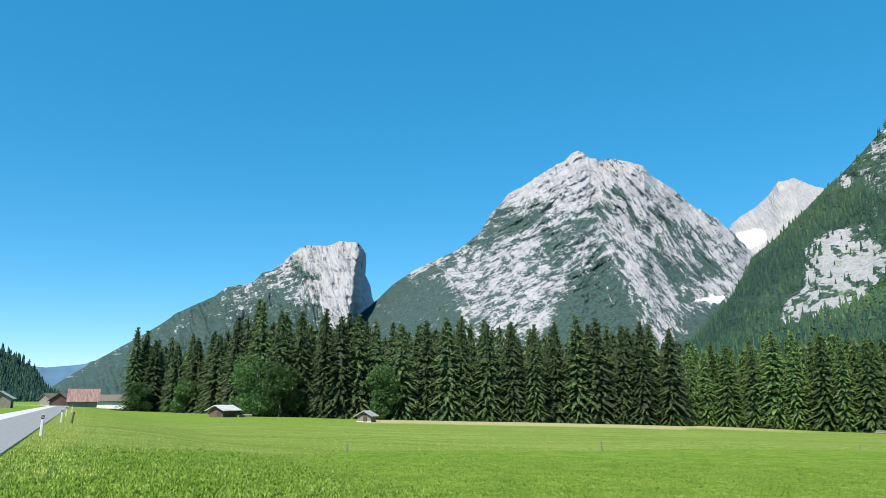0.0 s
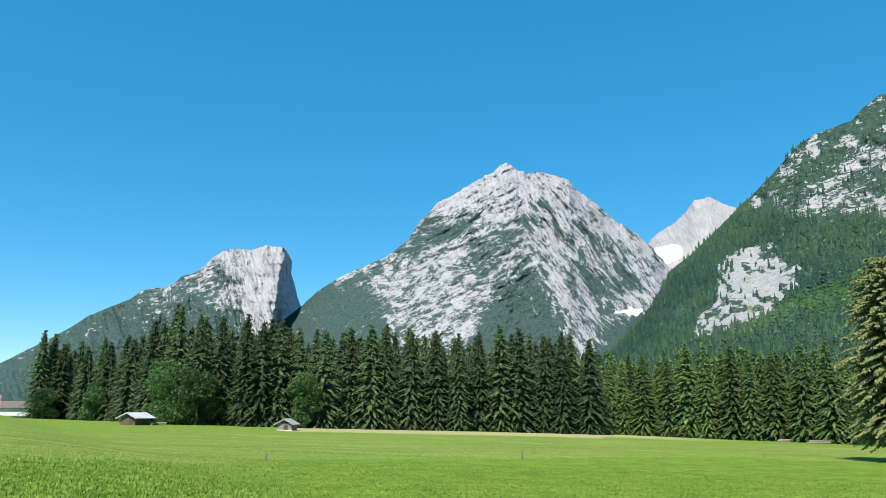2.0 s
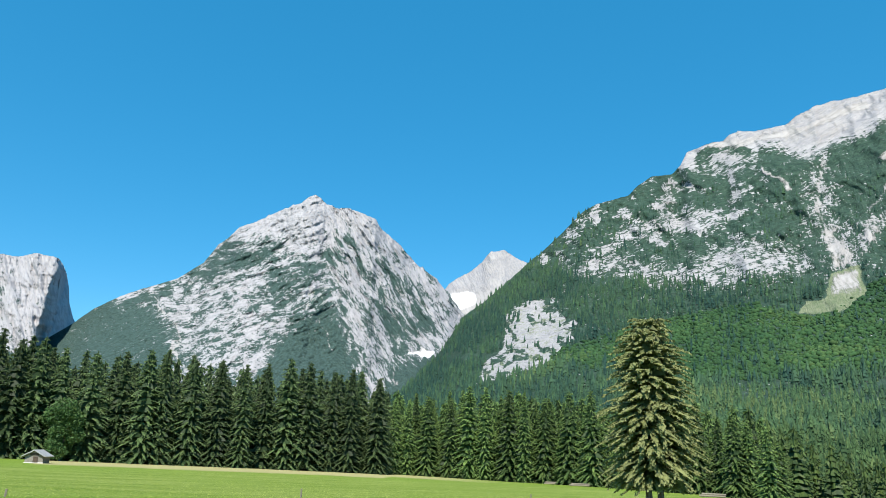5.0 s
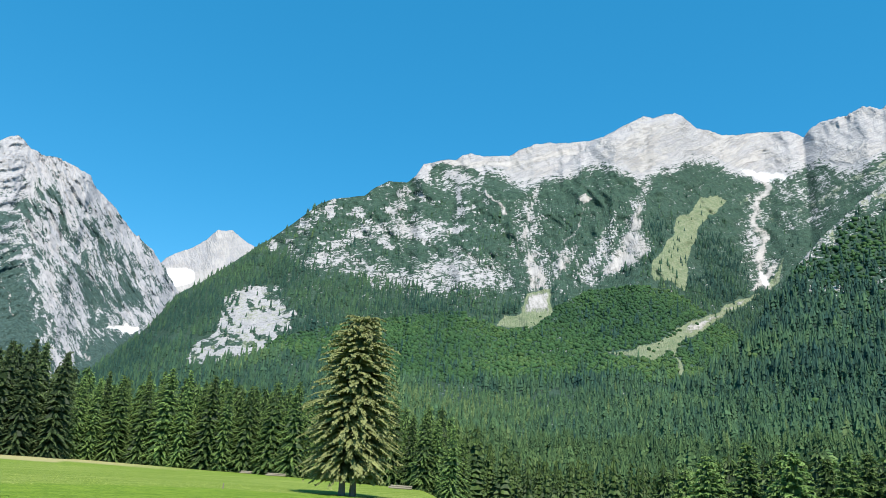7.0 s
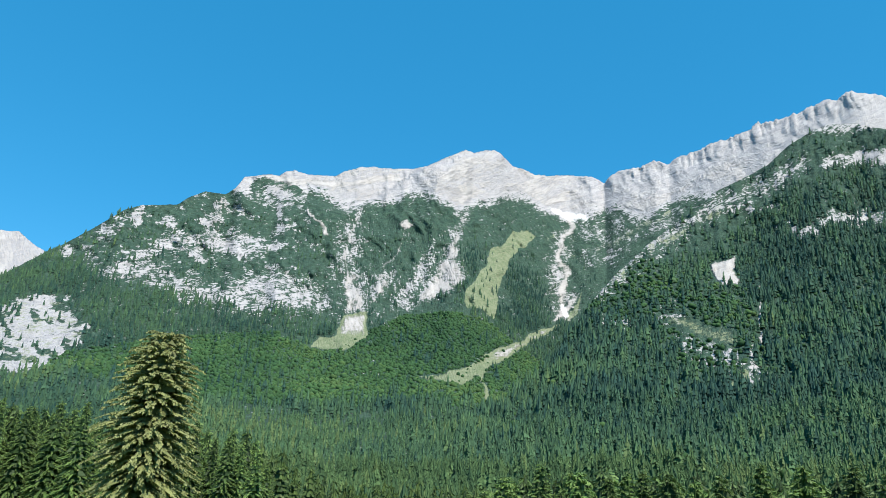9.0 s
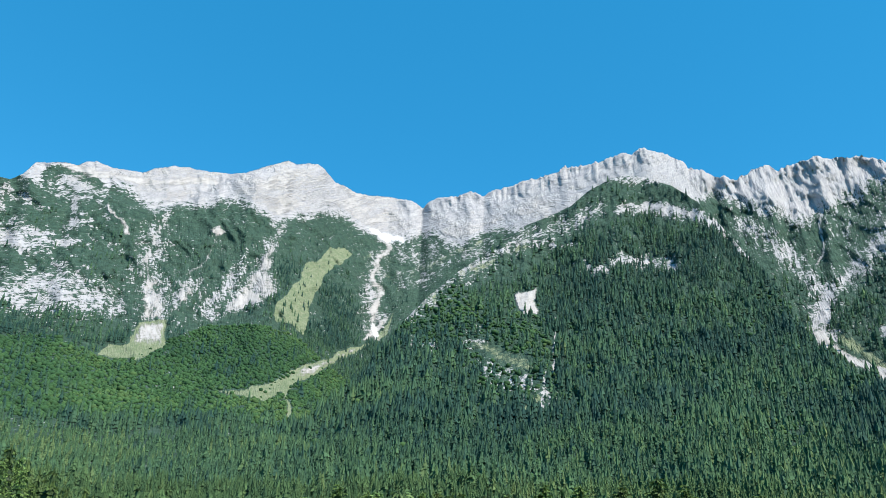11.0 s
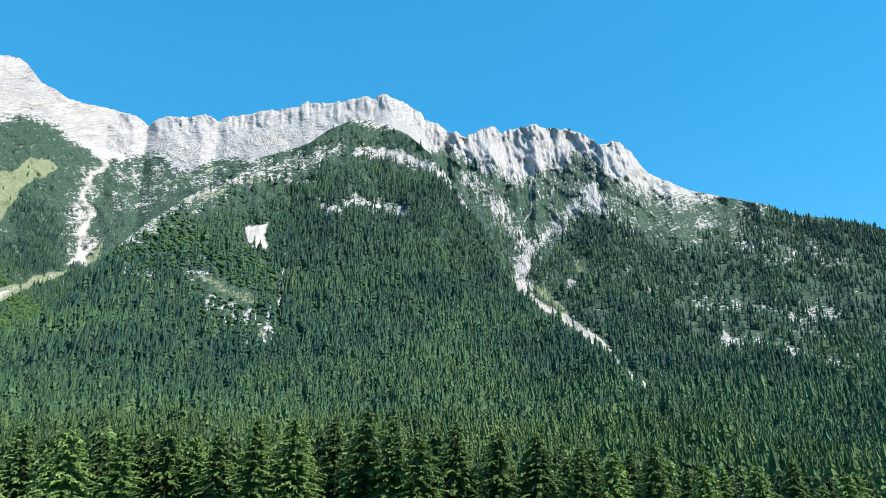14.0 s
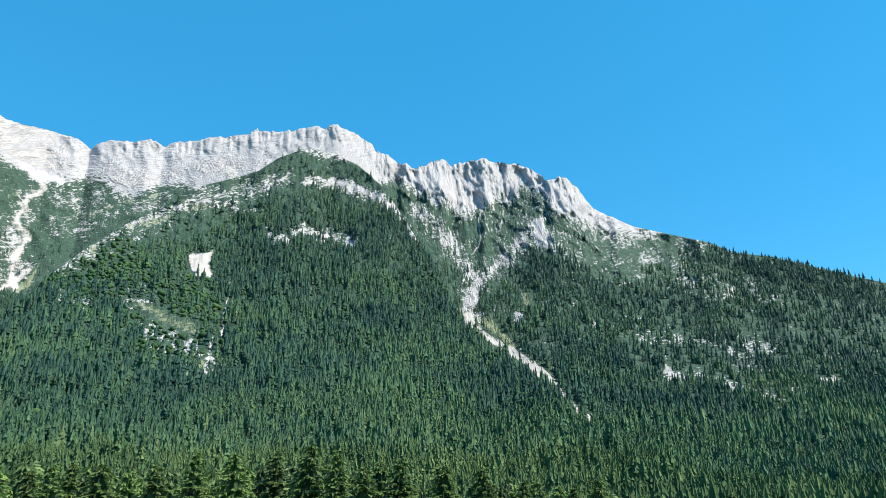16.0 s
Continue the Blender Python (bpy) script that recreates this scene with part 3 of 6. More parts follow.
def slope_lay(az, el):
    """Beds that dip gently and gullies that fall straight, for the long flanks."""
    bend = 0.8 * (fbm(az * 0.3, el * 0.3, 3, 337) - 0.5)
    return az * 0.8, el - 0.25 * az + bend, el * 0.8, az + 0.22 * el + bend, 0.35 - 0.25 * ramp(-az, -48, -44) + 0.5 * ramp(az, 94, 98) * ramp(-az, -116, -112) + 0.3 * ramp(az, 48, 52) * ramp(-az, -66, -60) * ramp(-el, -22, -20) - 0.27 * ramp(az, 40, 44) * ramp(-az, -94, -90) * ramp(el, 20.5, 22)


# the white summit in the gap
GAP = Sheet(
    line([(19, 8), (22.0, 12.2), (22.7, 13.0), (23.0, 13.3), (24.5, 14.1), (25.4, 14.85), (25.8, 15.4), (26.1, 15.7), (26.7, 15.75), (27.2, 15.85), (28.2, 15.2), (29.0, 14.9), (31, 13), (34, 11)]),
    const(4800.0), const(6.0), const(3900.0), const(0.2),
    lambda az, el, r: 30 * ribs(az, el, 0.9, 0.5, 51, 0.35) + 9 * ribs(az, el, 2.4, 0.6, 52, 0.35),
)


def gap_masks(az, el, s):
    return {"rock": az * 0 + 1.1, "scree": np.maximum(0.50 + 0.25 * ramp(el, 12.8, 11.8) + 0.2 * (fbm(az * 1.2, el * 1.2, 3, 53) - 0.5), near(az, el, [(22.4, 11.2), (24.2, 11.8)], 0.7, 0.5)), "snow": near(az, el, [(22.0, 11.2), (24.4, 11.9)], 0.9, 0.6)}


tagged(GAP.mesh("mountain_far_summit", 19, 34, 0.07, 110, gap_masks, M_PEAK, lambda a, e: (a, e - 0.3 * a, e - 0.4 * a, a + 0.5 * e, 0.7)), "far white limestone summit above a snowy hollow", "mountain", kind="structure")

# the long massif on the far side of the river
CREST_WEST = [(17, 2.5), (20, 5.2), (21.9, 7.3), (24.1, 10.6), (25.4, 11.5), (27.4, 13.2), (29.5, 15.1), (30.1, 15.5), (32.0, 17.2), (33.7, 18.8), (34.9, 19.4), (37.4, 19.9), (38.2, 20.6), (39.3, 21.25), (40.9, 21.3), (41.6, 21.9), (42.2, 22.85), (43.1, 23.1), (44.3, 23.4), (45.0, 23.4), (45.5, 23.8), (46.2, 24.0), (47.0, 23.8), (49.6, 23.9), (50.4, 24.35), (51.6, 24.8), (52.8, 25.0), (54.3, 24.95), (56.3, 25.1), (57.5, 25.4), (59.0, 26.1), (60.5, 26.7), (60.9, 26.85), (61.7, 26.6), (62.6, 26.85), (63.4, 26.85), (64.1, 26.5), (65.0, 25.7), (66.0, 25.4), (67.1, 24.9)]
CREST_MIDDLE = [(69.7, 24.85), (71.9, 24.7), (72.5, 24.4), (72.9, 24.1), (73.5, 24.75), (74.4, 25.1), (75.8, 25.2), (77.1, 25.65), (78.2, 25.25), (79.0, 25.75), (80.0, 25.95), (80.8, 26.3), (82.7, 26.75), (84.0, 26.9), (85.5, 27.5), (86.1, 27.4), (88.3, 27.7), (90.1, 28.2), (91.2, 28.2), (91.9, 28.45), (92.7, 28.4), (93.7, 28.0), (94.7, 27.5), (95.8, 26.7), (97.0, 26.2), (97.7, 25.7), (98.7, 25.5), (99.4, 25.25)]
CREST_EAST = [(100.1, 25.6), (101.1, 25.9), (101.8, 26.0), (102.4, 25.5), (103.6, 25.8), (104.6, 25.9), (105.3, 26.0), (105.9, 25.75), (108.3, 25.4), (109.2, 25.05), (110.0, 24.7), (110.5, 24.15), (111.1, 24.2), (111.8, 24.2), (112.4, 24.0), (113.1, 23.3), (113.6, 22.7), (114.0, 22.0), (114.5, 21.4), (115.4, 21.0), (116.4, 20.45), (117.5, 19.85), (120.1, 19.0), (123.0, 18.05), (124.9, 17.0), (127.3, 16.4), (129.5, 15.5), (131.6, 14.6), (134.5, 13.4), (140, 11.2)]
MASSIF_CREST = line(CREST_WEST + CREST_MIDDLE + CREST_EAST)


SHOULDER = line([(46.0, 22.2), (50.8, 21.3), (53.1, 22.4), (54.4, 23.3), (57.4, 25.5), (62.0, 26.6)])


def massif_relief(az, el, r):
    down = el - MASSIF_CREST(az)
    serrated = ramp(az, 67.5, 74.5) * ramp(-az, -97, -94)
    crags = ramp(az, 95, 98) * ramp(-az, -116, -113.5) * ramp(el, 19.5, 22.5)
    pale = ramp(az, 42, 44) * ramp(-az, -71, -68) * ramp(down, -4.5, -2.5)
    open_ground = (1 - serrated) * (1 - crags) * (1 - pale)
    return (r / 2400) * (
        170 * (0.5 - ridged(az * 0.17 + 0.7, el * 0.05, 3, 61, 0.5)) * ramp(el, 5, 12) * (1 - 0.85 * serrated)
        + 95 * (0.5 - ridged(az * 0.40 + 0.35 * el + 0.5 * fbm(az * 0.3, el * 0.4, 2, 67), el * 0.4 - 0.1 * az, 4, 62, 0.5)) * ramp(el, 8, 14) * (1 - 0.85 * serrated) * (1 - 0.75 * pale)
        + 26 * craggy(az, el, 0.9, 63) * ramp(el, 7, 12) * open_ground
        # the summit's own shoulder stands before the long back ridge
        - 130 * ramp(SHOULDER(az) - el, -0.15, 0.35) * ramp(az, 44, 50) * ramp(-az, -66, -58) * ramp(el, 12, 22)
        + pale * (42 * ribs(az, el, 0.55, 0.5, 70, 0.4) + 14 * ribs(az, el, 1.6, 0.7, 71, 0.35))
        + serrated * (46 * ribs(az, el, 0.95, 0.1, 65, 0.3, 0.5) + 26 * ribs(az, el, 2.4, 0.1, 73, 0.4)) * ramp(down, -2.2, -0.4)
        + serrated * 24 * (ridged((az - 0.9 * el) * 0.25, (el + 0.9 * az * 0.45) * 0.9, 5, 66, 0.6) - 0.5)
        + serrated * 16 * ribs(az, el, 0.45, 0.9, 74, 0.3) * ramp(down, -7, -4)
        + crags * (55 * ribs(az, el, 0.62, 0.15, 64, 0.28) + 46 * ribs(az, el, 1.5, 0.12, 69, 0.35) + 14 * ribs(az, el, 3.8, 0.1, 76, 0.5))
        - 75 * near(az, el, [(111.6, 24.0), (112.6, 22.0)], 1.2, 1.4, 0.6)
        + 120 * near(az, el, [(68.5, 24), (70.3, 21.5), (69.5, 18.1), (69.3, 14.5)], 5.0, 1.0, 1.0)
        + 80 * near(az, el, [(104.8, 21), (104.3, 18.1), (103.8, 15), (104.5, 12.5), (110.0, 8.1)], 2.2, 1.2, 1.0)
        + 70 * near(az, el, [(52.1, 21.6), (51.2, 18.8), (51.5, 15.7), (52.4, 12.5)], 1.8, 1.1, 1.0)
        + 60 * near(az, el, [(61.2, 22.3), (60.3, 19.0), (58.5, 14.5)], 1.6, 1.4, 1.0)
    )


MASSIF = Sheet(
    MASSIF_CREST,
    line([(17, 1700), (25, 1900), (33, 2050), (42, 2350), (60, 2600), (66, 2800), (70, 3000), (80, 2900), (93, 2700), (105, 2850), (115, 2750), (140, 2900)]),
    const(-2.2), const(330.0),
    lambda az: 0.10 + 0.15 * ramp(az, 42, 46) * ramp(-az, -72, -66) + 0.75 * ramp(az, 67, 83) * ramp(-az, -117, -112),
    massif_relief,
)
SCAR = [(25.2, 5.4), (25.6, 6.9), (27.1, 8.1), (27.2, 10.4), (28.4, 11.4), (31.1, 12.2), (31.7, 11.0), (33.1, 10.3), (32.9, 8.8), (31.5, 7.6), (30.8, 6.7), (27.9, 5.7)]
CHUTE_A = [(51.8, 21.6), (52.5, 21.9), (52.3, 21.0), (51.9, 19.8), (51.6, 18.5), (51.8, 17.1), (52.3, 16.2), (53.0, 14.9), (53.5, 13.1), (51.5, 13.0), (51.1, 14.8), (50.7, 18.0), (50.9, 19.6), (51.3, 20.5)]
BRANCH = [(54.9, 17.2), (55.6, 16.8), (55.2, 15.4), (54.3, 14.1), (53.6, 13.1), (53.2, 13.1), (52.9, 14.9), (53.7, 16.3)]
FAN = [(51.4, 13.2), (53.6, 13.2), (53.6, 11.5), (52.1, 10.5), (50.6, 10.2), (49.0, 10.3), (49.6, 11.2), (50.9, 11.5)]
PASTURE = [(66.5, 20.8), (65.2, 20.6), (64.5, 19.8), (63.1, 19.2), (63.0, 17.8), (62.1, 16.5), (61.3, 15.6), (61.5, 14.2), (62.6, 14.3), (64.0, 13.0), (64.2, 15.2), (64.4, 16.5), (64.9, 17.8), (65.8, 19.1), (67.2, 20.2)]
CHUTE_C = [(60.2, 22.1), (61.7, 21.9), (61.4, 21.1), (61.0, 19.6), (60.6, 17.8), (61.5, 16.4), (60.3, 15.6), (58.5, 14.6), (57.2, 14.1), (57.7, 16.0), (58.9, 17.8), (59.9, 19.6), (60.6, 21.2)]
TORRENT = [(70.0, 21.2), (70.4, 20.5), (69.2, 19.7), (68.9, 18.1), (69.6, 17.2), (69.3, 15.5), (69.2, 14.2), (69.6, 13.6)]
OUTWASH = [(71.0, 15.6), (70.1, 14.2), (69.4, 13.3), (67.4, 12.7), (65.7, 11.6), (64.3, 11.0), (63.0, 10.5), (61.5, 9.4), (57.9, 8.6), (61.5, 8.1), (62.6, 9.0), (63.0, 8.1), (63.4, 7.0), (64.1, 7.2), (63.0, 8.5), (63.5, 9.6), (65.2, 10.3), (66.5, 11.6), (68.7, 12.7), (70.5, 13.8)]
BOWL = [(68.0, 22.3), (69.5, 22.0), (71.1, 21.7), (71.3, 21.3), (70.0, 21.2), (68.8, 21.6)]
RAVINE = [(105.0, 22.2), (104.8, 20.9), (104.8, 19.6), (104.3, 18.5), (104.3, 17.4), (104.0, 16.2), (103.5, 14.1)]
GRAVEL = [(103.6, 13.6), (104.5, 12.5), (105.8, 11.3), (107.3, 10.5), (108.7, 9.4), (110.0, 8.1), (111.6, 6.7), (113.0, 5.1)]
RAVINE_ROCK = [(103.8, 17.9), (105.4, 17.3), (105.8, 16.0), (104.8, 14.4), (105.2, 12.7), (103.5, 12.8), (102.7, 14.2), (103.1, 16.3)]
CLIFFS = [(32.2, 14.3), (34.4, 15.9), (36.6, 15.8), (39.0, 14.7), (41.7, 14.5), (43.4, 15.8), (45.7, 16.5), (48.1, 16.0), (50.2, 15.2), (50.8, 13.4), (48.3, 12.6), (45.6, 12.4), (43.3, 12.2), (41.0, 12.2), (38.4, 12.2), (36.0, 13.5), (33.0, 13.5)]
KNOB = [(43.0, 21.6), (42.7, 22.5), (43.4, 23.0), (44.5, 23.5), (45.5, 23.4), (46.5, 23.1), (47.3, 22.5), (47.1, 21.6), (46.0, 21.2), (44.8, 21.3)]
KNOB_ROCK = [(43.7, 22.2), (44.6, 22.7), (46.1, 22.6), (47.1, 22.0), (46.2, 21.5), (44.2, 21.5)]
SLAB = [(109.0, 21.4), (110.6, 20.9), (111.3, 19.6), (110.9, 18.4), (109.5, 18.6), (109.2, 19.9)]
ROCKLINE = line([(17, 30), (38.5, 24), (40.5, 22.0), (41.6, 21.4), (42.8, 21.4), (44.8, 21.1), (47.2, 21.3), (47.6, 22.4), (49.0, 22.2), (50.5, 21.4), (51.8, 21.4), (52.5, 21.8), (53.5, 21.9), (54.9, 22.4), (55.9, 23.1), (58.3, 23.0), (59.5, 22.4), (60.5, 21.9), (61.4, 21.9), (62.1, 22.4), (64.5, 22.9), (65.9, 23.0), (66.8, 22.5), (68.2, 21.6), (69.5, 21.1), (71.3, 21.4), (72.4, 22.0), (73.9, 22.1), (75.2, 21.4), (76.4, 21.3), (78.1, 22.1), (79.8, 22.6), (84, 22.5)] + [(95.5, 24.0), (97.6, 24.4), (98.5, 23.7), (100.7, 22.8), (102.5, 22.2), (103.8, 21.4), (105.0, 22.1), (106.2, 22.6), (107.0, 22.7), (108.9, 23.5), (109.7, 23.0), (110.8, 22.2), (111.8, 21.1), (113.2, 20.1), (114.7, 19.4), (116.0, 18.9), (119.7, 18.9), (124, 19.5), (140, 15)])
# where spruces close up on the far slope
CLUMPS = ([(108.0, 18.1), (110.2, 18.5), (112.1, 18.2), (114.0, 15.9), (115.7, 13.7), (117.3, 11.5), (116.4, 9.0), (113.3, 8.6), (110.9, 9.0), (110.3, 12.3), (110.3, 14.7), (108.5, 15.7)],
          [(118.2, 16.0), (121.0, 16.7), (121.1, 18.7), (123.8, 17.5), (125.9, 16.8), (132, 15), (136, 12), (130, 10.5), (124.1, 13.4), (122.0, 15.1)])


def massif_masks(az, el, s):
    az, el = warp(az, el, 2.2, 0.42, 220)
    az, el = warp(az, el, 0.5, 0.16, 222)
    torn = 0.5 + 0.85 * fbm(az * 1.9, el * 1.9, 3, 221, 0.6)
    line_el = ROCKLINE(az)
    rock = np.clip(0.42 + (0.55 - 0.25 * ramp(az, 97, 100)) * (el - line_el), 0.02, 1.6)
    rock = rock * (1 - inside(az, el, KNOB, 0.3)) + 0.6 * inside(az, el, KNOB_ROCK, 0.4)
    # patchy cliffs half way up the spur, and flecks of rock above them
    rock = np.maximum(rock, (0.15 + 0.37 * torn) * inside(az, el, CLIFFS, 1.0))
    fleck = ramp(fbm(az * 1.4, el * 2.0, 3, 74, 0.6), 0.56, 0.68) * ramp(el, 13, 15) * ramp(az, 29, 33) * ramp(-az, -60, -52)
    rock = np.maximum(rock, 0.16 * ramp(az, 29, 33) + 0.31 * fleck * (1 - 0.75 * ramp(az, 46, 50)))
    rock = np.maximum(rock, (0.80 - 0.55 * ramp(fbm(az * 1.7, el * 2.4, 3, 73), 0.52, 0.66)) * inside(az, el, SCAR, 0.3))
    rock = np.maximum(rock, 0.55 * near(az, el, [(22.0, 8.2), (22.3, 9.8)], 0.4, 0.5, 0.6))
    rock = np.maximum(rock, 0.5 * near(az, el, [(34.8, 15.6), (38.0, 17.2), (43.8, 17.6)], 0.7, 1.0, 0.9))
    for ca, ce, ra, re in ((37.1, 16.7, 0.9, 0.5), (41.9, 17.2, 1.3, 0.45), (45.1, 17.6, 0.9, 0.4), (45.6, 19.4, 0.3, 0.5), (45.5, 20.8, 0.3, 0.7), (39.8, 19.0, 0.7, 0.4), (37.2, 18.5, 0.8, 0.35), (43.6, 18.3, 0.8, 0.35), (30.5, 15.0, 0.5, 0.5), (34.6, 18.5, 0.5, 0.6)):
        rock = np.maximum(rock, 0.66 * torn * blob(az, el, ca, ce, ra, re))
    rock = np.maximum(rock, 0.62 * torn * inside(az, el, CHUTE_A, 0.7))
    rock = np.maximum(rock, 0.50 * torn * near(az, el, [(51.5, 19.5), (51.3, 17.0), (52.6, 14.0)], 1.4, 2.0, 0.9))
    rock = np.maximum(rock, 0.48 * torn * near(az, el, [(69.2, 19.7), (68.8, 17.5), (69.4, 14.5)], 1.0, 1.4, 0.9))
    rock = np.maximum(rock, 0.56 * torn * inside(az, el, BRANCH, 0.8))
    rock = np.maximum(rock, 0.62 * torn * inside(az, el, CHUTE_C, 0.6))
    rock = np.maximum(rock, 0.50 * torn * near(az, el, [(58.5, 18.5), (57.0, 16.0), (56.0, 14.6)], 0.8, 1.3, 0.9))
    rock = np.maximum(rock, 0.62 * torn * inside(az, el, RAVINE_ROCK, 0.8))
    rock = np.maximum(rock, 0.54 * torn * near(az, el, [(99.4, 22.0), (101.6, 20.0), (103.4, 18.0), (104.0, 16)], 1.0, 1.1, 0.9))
    rock = np.maximum(rock, 0.52 * torn * near(az, el, [(105.6, 17.0), (107.5, 18.6), (109.0, 20.0)], 0.9, 1.0, 0.9))
    rock = np.maximum(rock, (0.10 + 0.22 * torn) * ramp(el - line_el, -8.0, -1.0) * ramp(az, 103, 106) * ramp(-az, -134, -122))
    rock = np.maximum(rock, 0.72 * torn * inside(az, el, SLAB, 0.5))
    for ca, ce, ra, re in ((119.1, 8.6, 0.5, 0.4), (107.7, 13.4, 0.5, 0.5), (119.8, 8.0, 0.9, 0.4)):
        rock = np.maximum(rock, 0.66 * torn * blob(az, el, ca, ce, ra, re))
    rock = np.maximum(rock, 0.46 * torn * near(az, el, [(119.0, 7.9), (120.9, 8.4), (123.2, 7.4), (125.2, 6.7), (126.8, 5.8)], 0.6, 0.6, 0.9))
    rock = np.maximum(rock, 0.42 * torn * near(az, el, [(121.2, 10.9), (123.5, 9.9), (125.6, 8.1), (128.0, 6.7), (129.8, 6.6)], 0.7, 0.6, 0.9))
    rock = np.maximum(rock, 0.40 * torn * near(az, el, [(115, 19.0), (118, 17.4), (121, 15.6), (127, 13.5)], 1.2, 1.2, 0.9))
    rock = np.maximum(rock, 0.36 * torn * near(az, el, [(114, 12.5), (119, 11.0), (126, 10.0), (134, 6.5)], 1.0, 1.2, 0.9) * (0.4 + 0.9 * vnoise(az * 0.8, el, 77)))
    rock = np.maximum(rock, 0.36 * torn * inside(az, el, [(70.5, 21.2), (79, 22.8), (80, 21.0), (75, 18.6), (72.5, 17.0), (70.5, 17.5)], 0.6))
    rock = rock + 0.42 * (ridged(az * 1.1 + el * 0.5, el * 1.5, 6, 72, 0.7) - 0.55)
    scree = np.maximum((0.36 + 0.28 * torn) * near(az, el, TORRENT, 0.38, 0.75, 0.95), (0.30 + 0.30 * torn) * inside(az, el, OUTWASH, 0.35) * ramp(el, 8.0, 11.0))
    scree = np.maximum(scree, 0.62 * inside(az, el, [(71.0, 15.6), (70.1, 14.2), (69.0, 13.2), (68.4, 13.2), (68.8, 14.4), (69.4, 14.8)], 0.3))
    scree = np.maximum(scree, (0.20 + 0.38 * torn) * inside(az, el, CHUTE_A, 0.5))
    scree = np.maximum(scree, 0.52 * torn * inside(az, el, BRANCH, 0.5))
    scree = np.maximum(scree, (0.20 + 0.38 * torn) * inside(az, el, CHUTE_C, 0.5))
    scree = np.maximum(scree, 0.55 * near(az, el, [(56.0, 20.0), (55.4, 18.4), (54.9, 17.7), (53.9, 16.7)], 0.12, 0.16, 0.9))
    scree = np.maximum(scree, 0.72 * inside(az, el, [(55.1, 20.6), (56.0, 21.1), (56.8, 20.5), (56.0, 20.0)], 0.3))
    scree = np.maximum(scree, 0.6 * near(az, el, [(47.6, 21.2), (49.2, 20.2), (49.4, 19.4)], 0.2, 0.2, 0.9))
    scree = np.maximum(scree, 0.7 * inside(az, el, BOWL, 0.6))
    scree = np.maximum(scree, 0.6 * inside(az, el, FAN, 0.4) * ramp(el, 10.8, 12.2))
    scree = np.maximum(scree, (0.42 + 0.08 * ramp(az, 56, 60) + 0.4 * (fbm(az * 0.5 + 0.5 * el, el * 1.2 - 0.5 * az, 4, 75, 0.6) - 0.5)) * ramp(el - line_el, 0.0, 0.8) * (az < 95) * (1 - 0.35 * ramp(el - MASSIF_CREST(az), -2.6, -0.6) * ramp(az, 70, 73)))
    scree = np.maximum(scree, 0.6 * near(az, el, [(60.0, 26.0), (63.0, 25.7)], 0.35, 0.3, 0.6))
    scree = np.maximum(scree, 0.62 * near(az, el, [(44, 23.2), (49, 23.2), (55, 24.4)], 0.5, 0.6, 0.8))
    scree = np.maximum(scree, 0.64 * near(az, el, GRAVEL, 0.55, 0.26, 0.6))
    scree = np.maximum(scree, 0.60 * near(az, el, RAVINE[:4], 0.16, 0.14, 0.8))
    scree = np.maximum(scree, 0.62 * inside(az, el, [(128.9, 7.8), (130.3, 7.4), (131.2, 6.8), (129.8, 6.7), (129.0, 7.2)], 0.35))
    grass = np.maximum((0.20 + 0.24 * torn) * inside(az, el, SCAR), (0.55 + 0.22 * torn) * inside(az, el, PASTURE, 0.22))
    grass = np.maximum(grass, 0.9 * inside(az, el, FAN, 0.3))
    grass = np.maximum(grass, 0.9 * inside(az, el, OUTWASH, 0.3))
    grass = np.maximum(grass, (0.22 + 0.25 * torn) * near(az, el, [(72.2, 18.9), (74.2, 19.8), (76.4, 20.9), (78.0, 21.5)], 0.7, 0.5, 0.7))
    grass = np.maximum(grass, 0.42 * torn * inside(az, el, [(67.2, 20.6), (70.4, 20.6), (71.6, 18.6), (69.0, 17.0), (68.0, 18.0)], 0.6))
    grass = np.maximum(grass, 0.42 * near(az, el, [(119.0, 7.9), (120.9, 8.4), (123.2, 7.4), (125.2, 6.7), (126.8, 5.8)], 0.9, 1.0, 0.9))
    grass = np.maximum(grass, 0.6 * near(az, el, [(105.2, 13.2), (107.2, 10.9)], 0.6, 0.4, 0.8))
    grass = np.maximum(grass, 0.5 * blob(az, el, 108.6, 14.6, 0.6, 0.6))
    return {"rock": rock, "scree": scree, "grass": grass, "snow": np.maximum(inside(az, el, BOWL, 0.4), 0.8 * near(az, el, [(69.2, 14.6), (69.6, 13.7)], 0.25, 0.3, 0.8))}


tagged(MASSIF.mesh("mountain_massif", 17, 140, 0.11, 230, massif_masks, M_MASSIF, slope_lay), "long limestone massif with scree gullies, pasture and dwarf pine", "mountain", kind="structure")

